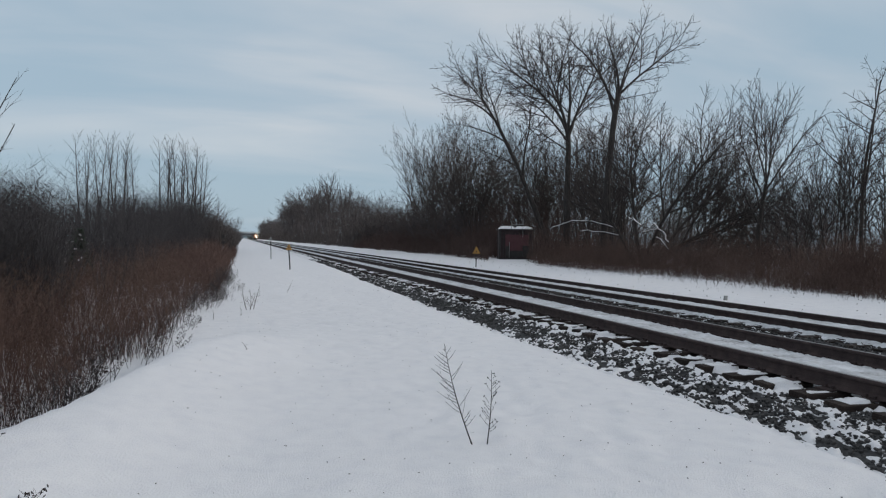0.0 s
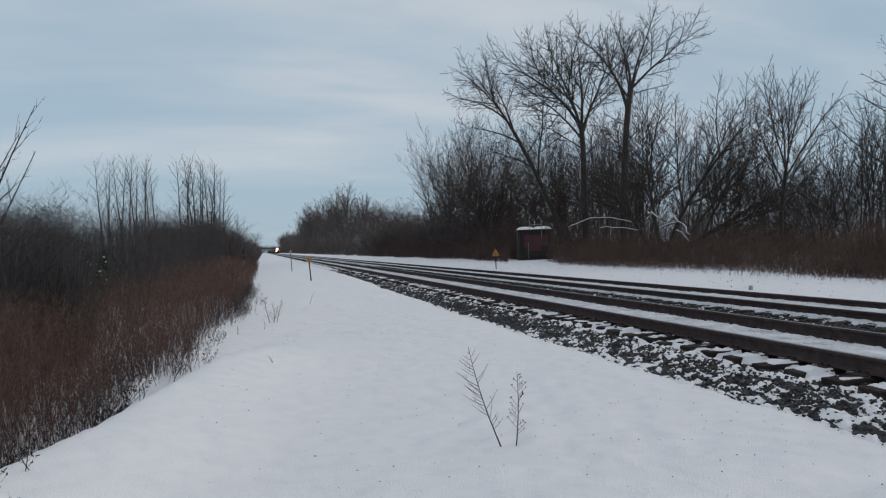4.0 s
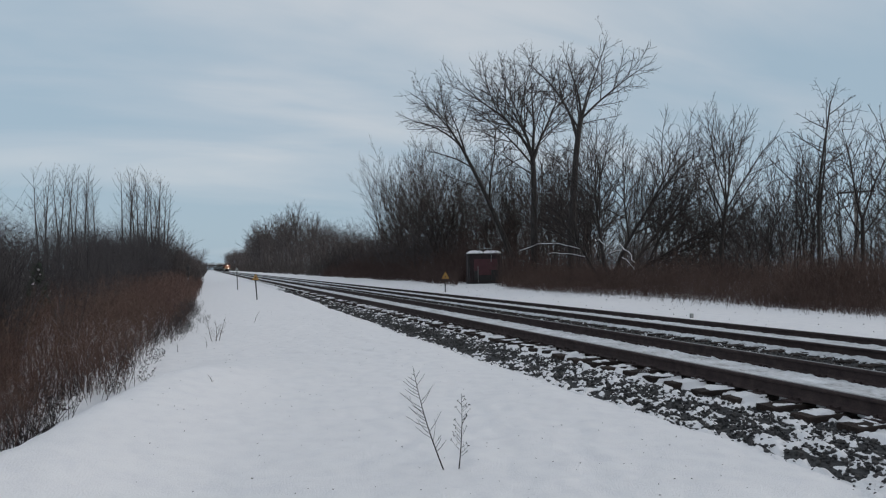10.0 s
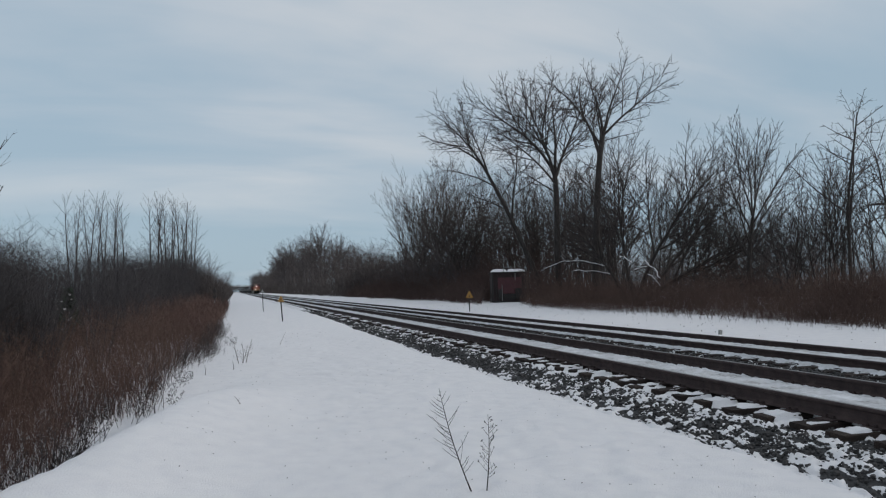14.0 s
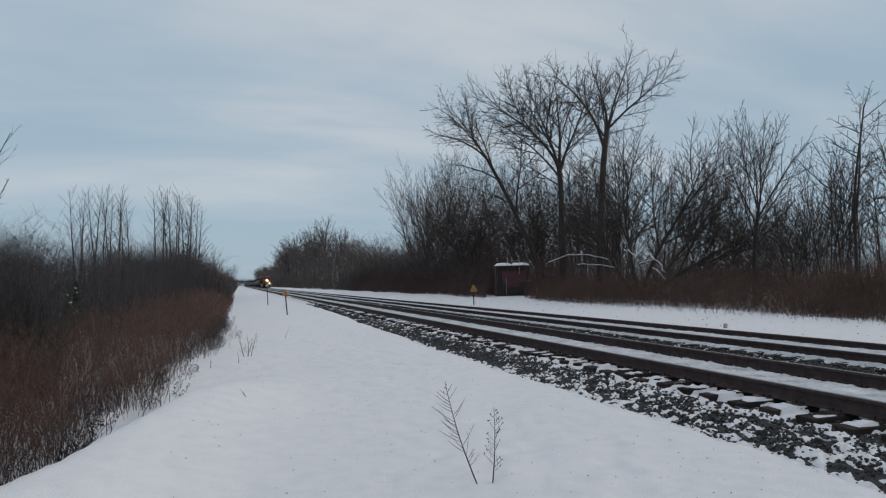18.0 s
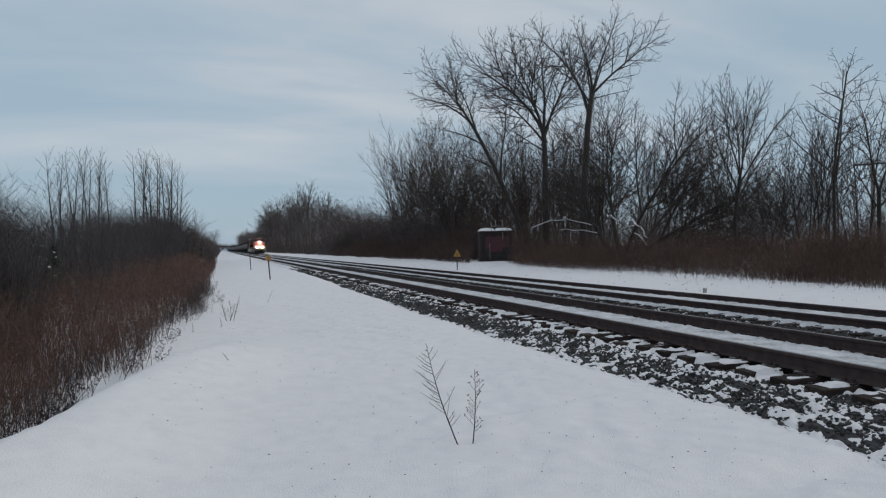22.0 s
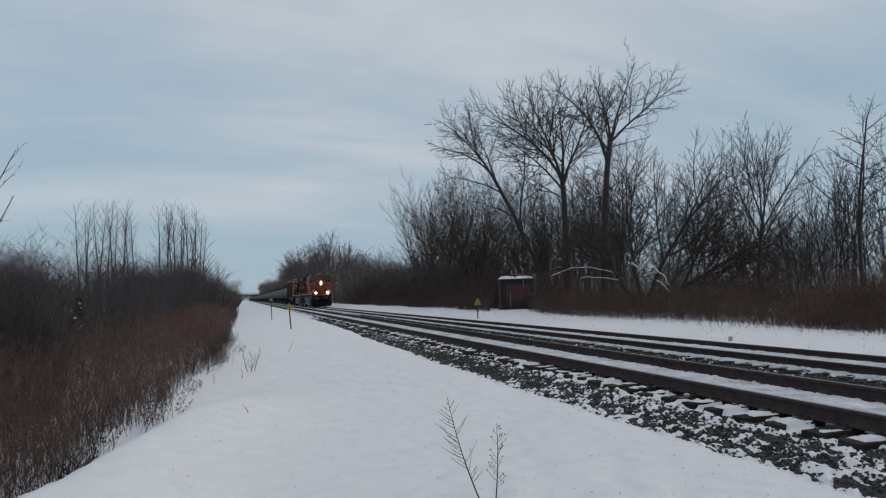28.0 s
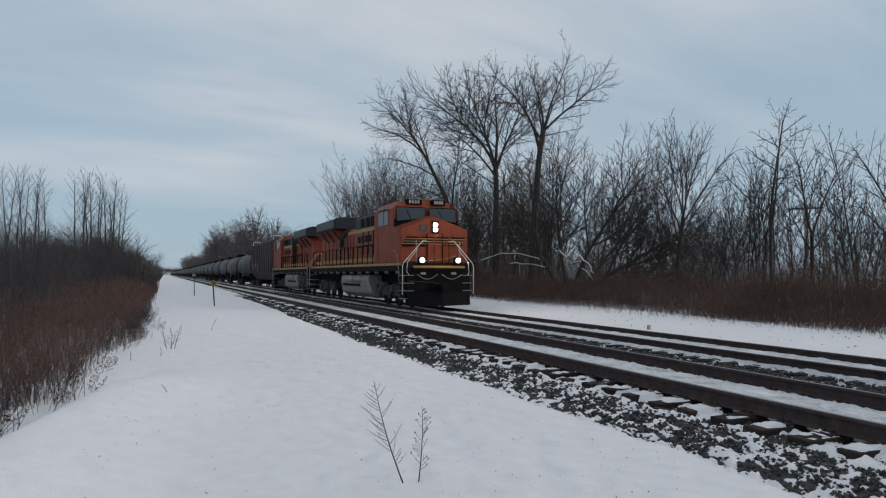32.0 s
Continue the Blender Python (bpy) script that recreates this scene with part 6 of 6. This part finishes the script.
for a, b, s in ((-1.55, 0.05, 3), (0.1, 1.72, 4)):
    ob = new("roof_snow", lumpy(a, b, -0.12, 2.45, 2.555, 0.25, s).mesh("roof_snow", SNOW, True))
    ob.matrix_basis = pose(HX, HY, hz, 0, 0, -14)
    ob.scale = (0.88, 1, 1)
    tagged(ob, "cushion of white snow on the hut roof", "snow")


# ---------- signs ----------
def triangle_sign(m, size, post, mat, label, lean=(0, 0), group="triangular line signs", marks=True):
    s = thing("triangle_sign", label, "sign", m, group)
    part("post", Geo().tube([(0, 0, -0.3), (lean[0], lean[1], post)], 0.032, 6), HUT_DARK, s)
    h = size * 0.87
    x, z = lean[0], post - h * 0.95
    plate = part("plate", Geo().prism([(x - size / 2, -0.045, z), (x + size / 2, -0.045, z), (x, -0.045, z + h)], (0, 0.012, 0)), mat, s)
    if marks:
        part("mark", Geo().box(x - 0.03, x + 0.03, -0.052, -0.047, z + 0.08, z + 0.18), HUT_DARK, plate)
    return s


triangle_sign(pose(13.95, 40, gz(13.95, 40)), 0.52, 1.26, SIGN_YELLOW, "small yellow triangular sign on a dark post beyond the tracks")
triangle_sign(pose(2.42, 36.6, gz(2.42, 36.6), 0, 0, 18), 0.37, 1.34, SIGN_YELLOW, "leaning yellow triangular sign in the snow", (-0.12, 0.02))
ob = triangle_sign(pose(2.15, 55, gz(2.15, 55)), 0.32, 1.72, GALV, "grey back of a triangular sign on a thin post", (-0.06, 0), marks=False)

# ---------- pole with crossarm, signal mast -------
pole = thing("utility_pole", "weathered utility pole with one crossarm in the wood", "utility pole", pose(46, 38, gz(46, 38)))
part("mast", Geo().tube([(0, 0, -0.5), (0, 0, 7.0)], [0.17, 0.12], 10), POLE_WOOD, pole)
arm = part("crossarm", Geo().box(-0.06, 0.06, -1.25, 1.25, 6.65, 6.78), HUT_DARK, pole)
arm.matrix_basis = pose(0, 0, 0, 0, 0, 40)
for y in (-1.15, -0.5, 0.5, 1.15):
    part("insulator", Geo().spin([(0, 0.03), (0.1, 0.05), (0.2, 0.03)], (0, y, 6.78), "z", 8), GALV, arm)

mp = thing("milepost", "narrow dark signal mast with white bars in the brush", "marker", pose(-1.75, 66, gz(-1.75, 66)))
part("post", Geo().box(-0.05, 0.05, -0.04, 0.04, -0.3, 2.3), HUT_DARK, mp)
for z in (1.5, 2.02):
    part("head", Geo().spin([(-0.16, 0.17), (0.0, 0.19), (0.05, 0.19)], (0, 0, z), "y", 12), HUT_DARK, mp, "round black head on the signal mast")
part("bar", Geo().box(-0.05, 0.05, -0.06, -0.042, 0.85, 1.15), GALV, mp, "pale bar on the post")

# ---------- overpass at the end of the view ----------
br = thing("overpass", "distant pale road bridge across the railway", "bridge", pose(0, 1150, 0))
part("deck", Geo().box(-60, 60, 0, 10, 7.0, 8.8), HUT_DARK, br, "dark girders of the bridge")
part("railing", Geo().box(-60, 60, 0, 0.3, 10.2, 10.9), CONCRETE, br)
for k in range(25):
    part("rail_post", Geo().box(-60 + 5 * k, -59.4 + 5 * k, 0, 0.3, 8.8, 10.2), CONCRETE, br)
for x in (-12, 24):
    part("pier", Geo().box(x - 1, x + 1, 2, 8, -1, 7.0), CONCRETE, br)


# ---------- weeds in the snow ----------
def weed(m, stems, label, seed, seedheads=False, group="", leaf=1.0, even=0.0, mat=None):
    w = thing("dry_weed", label, "weed", m, group)
    r = random.Random(seed)
    for base, top, rad, n, reach in stems:
        a, b = Vector(base), Vector(top)
        side = Vector((r.uniform(-0.03, 0.03), r.uniform(-0.03, 0.03), 0))
        pts = [a.lerp(b, k / 6) + side * math.sin(math.pi * k / 6) for k in range(7)]
        tw = Geo().tube(pts, [rad * (1 - 0.75 * k / 6) for k in range(7)], 5)
        up = (b - a).normalized()
        for k in range(n):
            u = 0.22 + 0.74 * k / n
            q = a.lerp(b, u) + side * math.sin(math.pi * u)
            ang = r.choice((0, math.pi)) + r.uniform(-0.9, 0.9)
            ln = reach * ((1.15 - u) * (1 - even) + even * min(1, 4 * u, 3.2 * (1.04 - u))) * r.uniform(0.55, 1.1)
            e = q + Vector((math.cos(ang) * 0.75, math.sin(ang) * 0.6, 0)) * ln + up * ln * r.uniform(0.5, 0.9)
            mid = q.lerp(e, 0.5) - Vector((0, 0, ln * 0.05))
            tw.tube([q, mid, e], [rad * 0.4, rad * 0.32, rad * 0.2], 3)
            if r.random() < 0.5:
                f = mid + Vector((r.uniform(-0.03, 0.03), r.uniform(-0.02, 0.02), r.uniform(0.02, 0.05)))
                tw.tube([mid, f], [rad * 0.25, rad * 0.15], 3)
            if seedheads:
                tw.box(-0.003 * leaf, 0.003 * leaf, -0.002, 0.002, -0.011 * leaf, 0.011 * leaf, Matrix.Translation(e) @ Euler((r.uniform(0, 3), r.uniform(0, 3), 0)).to_matrix().to_4x4())
        part("stem", tw, mat or DRY, w)
    return w


weed(pose(1.89, 5.43, gz(1.89, 5.43)), [((0, 0, -0.05), (-0.26, 0.06, 0.86), 0.0068, 24, 0.21)], "thin leaning dead weed with forked side twigs in snow", 1, even=0.8, mat=DARKDRY)
weed(pose(1.99, 5.4, gz(1.99, 5.4)), [((0, 0, -0.05), (0.035, 0.0, 0.63), 0.006, 22, 0.12)], "thin upright dead weed with curled leaves in snow", 2, True, even=0.7, mat=DARKDRY)
weed(pose(0.1, 17.1, gz(0.1, 17.1)), [((0.0, 0, -0.05), (-0.12, 0, 0.55), 0.009, 8, 0.2), ((0.08, 0, -0.05), (0.06, 0.05, 0.5), 0.008, 7, 0.2), ((0.14, 0, -0.05), (0.3, 0.05, 0.56), 0.009, 7, 0.2), ((0.05, 0.1, -0.05), (0.2, 0.1, 0.42), 0.008, 6, 0.18)], "small clump of dark dead weeds in the snow", 3, True)
for k, (x, y, dx, h) in enumerate(((-0.05, 15.6, -0.01, 0.22), (1.35, 22.0, 0.18, 0.38), (0.05, 9.6, -0.06, 0.1), (-0.75, 17.5, 0.0, 0.32), (-0.6, 15.0, 0.0, 0.2), (-0.55, 24.0, 0.05, 0.4))):
    weed(pose(x, y, gz(x, y)), [((0, 0, -0.05), (dx, 0, h), 0.006, 2, 0.06)], "single dry stalk standing in the snow", 20 + k, group="dry stalks")
for k, (x, y, dx, h) in enumerate(((-1.62, 5.15, 0.05, 0.3), (-1.72, 4.85, 0.1, 0.36), (-1.45, 4.5, -0.05, 0.14), (-1.2, 4.45, 0.08, 0.1))):
    weed(pose(x, y, gz(x, y)), [((0, 0, -0.05), (dx, 0, h), 0.004, 9, 0.12), ((0.05, 0.03, -0.05), (dx - 0.12, 0.02, h * 0.8), 0.004, 7, 0.1)], "small dark dead weed standing on the snow drift", 40 + k, True, "weeds at the brush's edge", 1.2, mat=DARKDRY)
rw = random.Random(8)
for k in range(48):
    y = 5.0 + 26 * (k / 48) ** 1.3
    x = edge_l(y) + rw.uniform(-0.15, 0.42)
    n = rw.randrange(2, 5)
    weed(pose(x, y, gz(x, y)), [((rw.uniform(-0.1, 0.1), rw.uniform(-0.1, 0.1), -0.05), (rw.uniform(-0.1, 0.28), rw.uniform(-0.2, 0.2), rw.uniform(0.2, 0.48)), 0.004, rw.randrange(7, 12), 0.15) for _ in range(n)],
         "dark dead weed leaning out of the brush over snow", 100 + k, True, "weeds at the brush's edge", 1.7, mat=DARKDRY)

# ---------- sapling, evergreen, snowy limbs ----------
sap = tree_meshes(61, [dict(way=w, length=ln, r=rad, bend=(bx, 0, -0.1), bare=0.3, level=1) for w, ln, rad, bx in (((0.25, 0.0, 1), 5.0, 0.042, 0.1), ((0.36, 0.05, 1), 4.3, 0.032, 0.1), ((0.5, -0.1, 1), 3.4, 0.026, 0.1), ((0.14, 0.15, 1), 4.6, 0.03, 0.2), ((0.02, 0.1, 1), 4.0, 0.026, 0.1), ((0.62, 0.1, 1), 3.0, 0.02, 0.2), ((-0.2, 0.1, 1), 3.6, 0.022, -0.1))], levels=3, gap=(1, 0.3, 0.22, 0.2), share=(0.5, 0.24, 0.4, 0.5), angle=(40, 30, 32, 34), lift=(0, 0, 0.04, 0, 0), wob=(0.02, 0.03, 0.06, 0.1), tip=0.005, thick=0.014)
plant(sap, pose(-5.2, 12.2, gz(-5.2, 12.2)), "slender bare sapling rising from the brush", "saplings", "sapling")
plant(sap, pose(-6.2, 16.5, gz(-6.2, 16.5), 0, 0, 130), "slender bare sapling rising from the brush", "saplings", "sapling").scale = (0.8, 0.8, 0.8)
plant(sap, pose(-7.6, 21.5, gz(-7.6, 21.5), 0, 0, 250), "slender bare sapling rising from the brush", "saplings", "sapling").scale = (0.75, 0.75, 0.75)


def evergreen(m, h, seed):
    ev = thing("evergreen_shrub", "small dark green conifer among the bare brush", "shrub", m)
    r = random.Random(seed)
    part("trunk", Geo().tube([(0, 0, -0.1), (0, 0, h)], [0.05, 0.01], 6), BARK, ev)
    g = Geo()
    for k in range(900):
        u = r.random() ** 0.8
        a, rad = r.uniform(0, 6.28), (1 - u) * h * 0.36 * (0.4 + 0.6 * r.random())
        p = Vector((math.cos(a) * rad, math.sin(a) * rad, u * h + r.uniform(-0.05, 0.05)))
        q = p + Vector((math.cos(a) * 0.16, math.sin(a) * 0.16, r.uniform(-0.05, 0.08)))
        g.twig(p, q, 0.02, 0.004)
    part("needles", g, EVERGREEN, ev)
    for k in range(9):
        a, u = r.uniform(2.6, 6.6), r.uniform(0.35, 0.95)
        rad, w = (1 - u) * h * 0.36 + 0.04, r.uniform(0.03, 0.06)
        part("snow_dab", Geo().spin([(-w * 0.5, w * 0.5), (0, w), (w * 0.5, w * 0.5)], (math.cos(a) * rad, math.sin(a) * rad, u * h), "z", 7), SNOW, ev, "small dab of snow on the needles")
    return ev


evergreen(pose(-5.9, 28.2, gz(-5.9, 28.2)), 2.15, 1)
evergreen(pose(-6.05, 26.9, gz(-6.05, 26.9)), 1.35, 2)


def fallen_limb(m, pts, rad, seed):
    li = thing("fallen_limb", "broken grey limb with snow along its top", "limb", m, "snow-topped fallen limbs")
    r = random.Random(seed)
    p = [Vector(q) for q in pts]
    p = [a.lerp(b, u) + Vector((r.gauss(0, 0.04), r.gauss(0, 0.04), r.gauss(0, 0.035))) for a, b in zip(p, p[1:]) for u in (0, 0.35, 0.7)] + p[-1:]
    part("wood", Geo().tube(p, [rad * (1 - 0.5 * k / len(p)) for k in range(len(p))], 6), BARK, li)
    part("snow_strip", Geo().tube([q + Vector((0, 0, rad * 0.8)) for q in p], [rad * (0.75 - 0.35 * k / len(p)) for k in range(len(p))], 5), SNOW, li, "white snow strip along the limb")
    return li


for k, (x, y, pts) in enumerate(((24.3, 41.5, [(0, 0, 2.6), (-0.8, 1.2, 3.0), (-1.4, 3.2, 3.1), (-2.0, 5.2, 2.6)]), (24.0, 40, [(0, 0, 2.0), (-0.6, 1.4, 2.3), (-1.2, 3.0, 2.3)]),
                                 (23.4, 35.5, [(0, 0, 2.6), (-0.4, -1.0, 2.7), (-0.6, -2.2, 2.2), (-0.8, -3.0, 1.6)]), (23.4, 36.2, [(0, 0, 2.2), (-0.3, -1.2, 2.3), (-0.4, -2.0, 2.4)]),
                                 (23.2, 34.6, [(0, 0, 1.9), (-0.2, -0.8, 1.7), (-0.3, -1.6, 1.2)]), (23.5, 38.0, [(0, 0, 3.1), (-0.4, -1.2, 3.0), (-0.7, -2.4, 2.6)]))):
    fallen_limb(pose(x, y, gz(x, y)), pts, 0.034, k)

# ---------- specks on the snow, a stake beyond the far track ----------
rs = random.Random(55)
spots = []
for _ in range(520):
    x, y = rs.uniform(-0.8, 4.8), 3.0 + 24 * rs.random() ** 1.5
    spots.append((x, y, gz(x, y) + 0.002, rs.uniform(0.002, 0.006)))
for _ in range(260):
    x, y = rs.uniform(13.6, 18.8), 9.0 + 44 * rs.random()
    spots.append((x, y, gz(x, y) + 0.004, rs.uniform(0.008, 0.022)))
scatter_stones("snow_debris", spots, rs, "dark crumbs of stone and bark scattered on snow")
stake = thing("survey_stake", "short grey stake poking out of the snow", "stake", pose(13.95, 17.2, gz(13.95, 17.2)))
part("peg", Geo().prism([(-0.04, -0.04, -0.1), (0.04, -0.04, -0.1), (0.04, 0.04, -0.1), (-0.04, 0.04, -0.1)], (0.02, 0, 0.26)), GALV, stake)


# ---------- the train runs ----------
# the nose's place along the line: a steady run of nearly 19 metres a second
NOSE = [(0, 633), (3, 575.5), (6, 518.5), (9, 461.5), (12, 404.5), (15, 347.5), (18, 290.5), (21, 234), (24, 177.2), (27, 120.5), (28, 101.6), (29, 82.9), (30, 64.3), (31, 45.95), (32, 27.95)]


def motions():
    for car, back, turn in cars:
        walk(car, [(t, pose(TRACK2 - 0.06, y + back, RAIL2, 0, 0, turn)) for t, y in NOSE])
    step = math.degrees(18.9 / 0.53) / FPS
    for wheel, y in lead_wheels:
        walk(wheel, [(k / FPS, pose(0, y, 0.53, (k * step) % 360, 0, 0)) for k in range(32 * FPS + 1)])


motions()
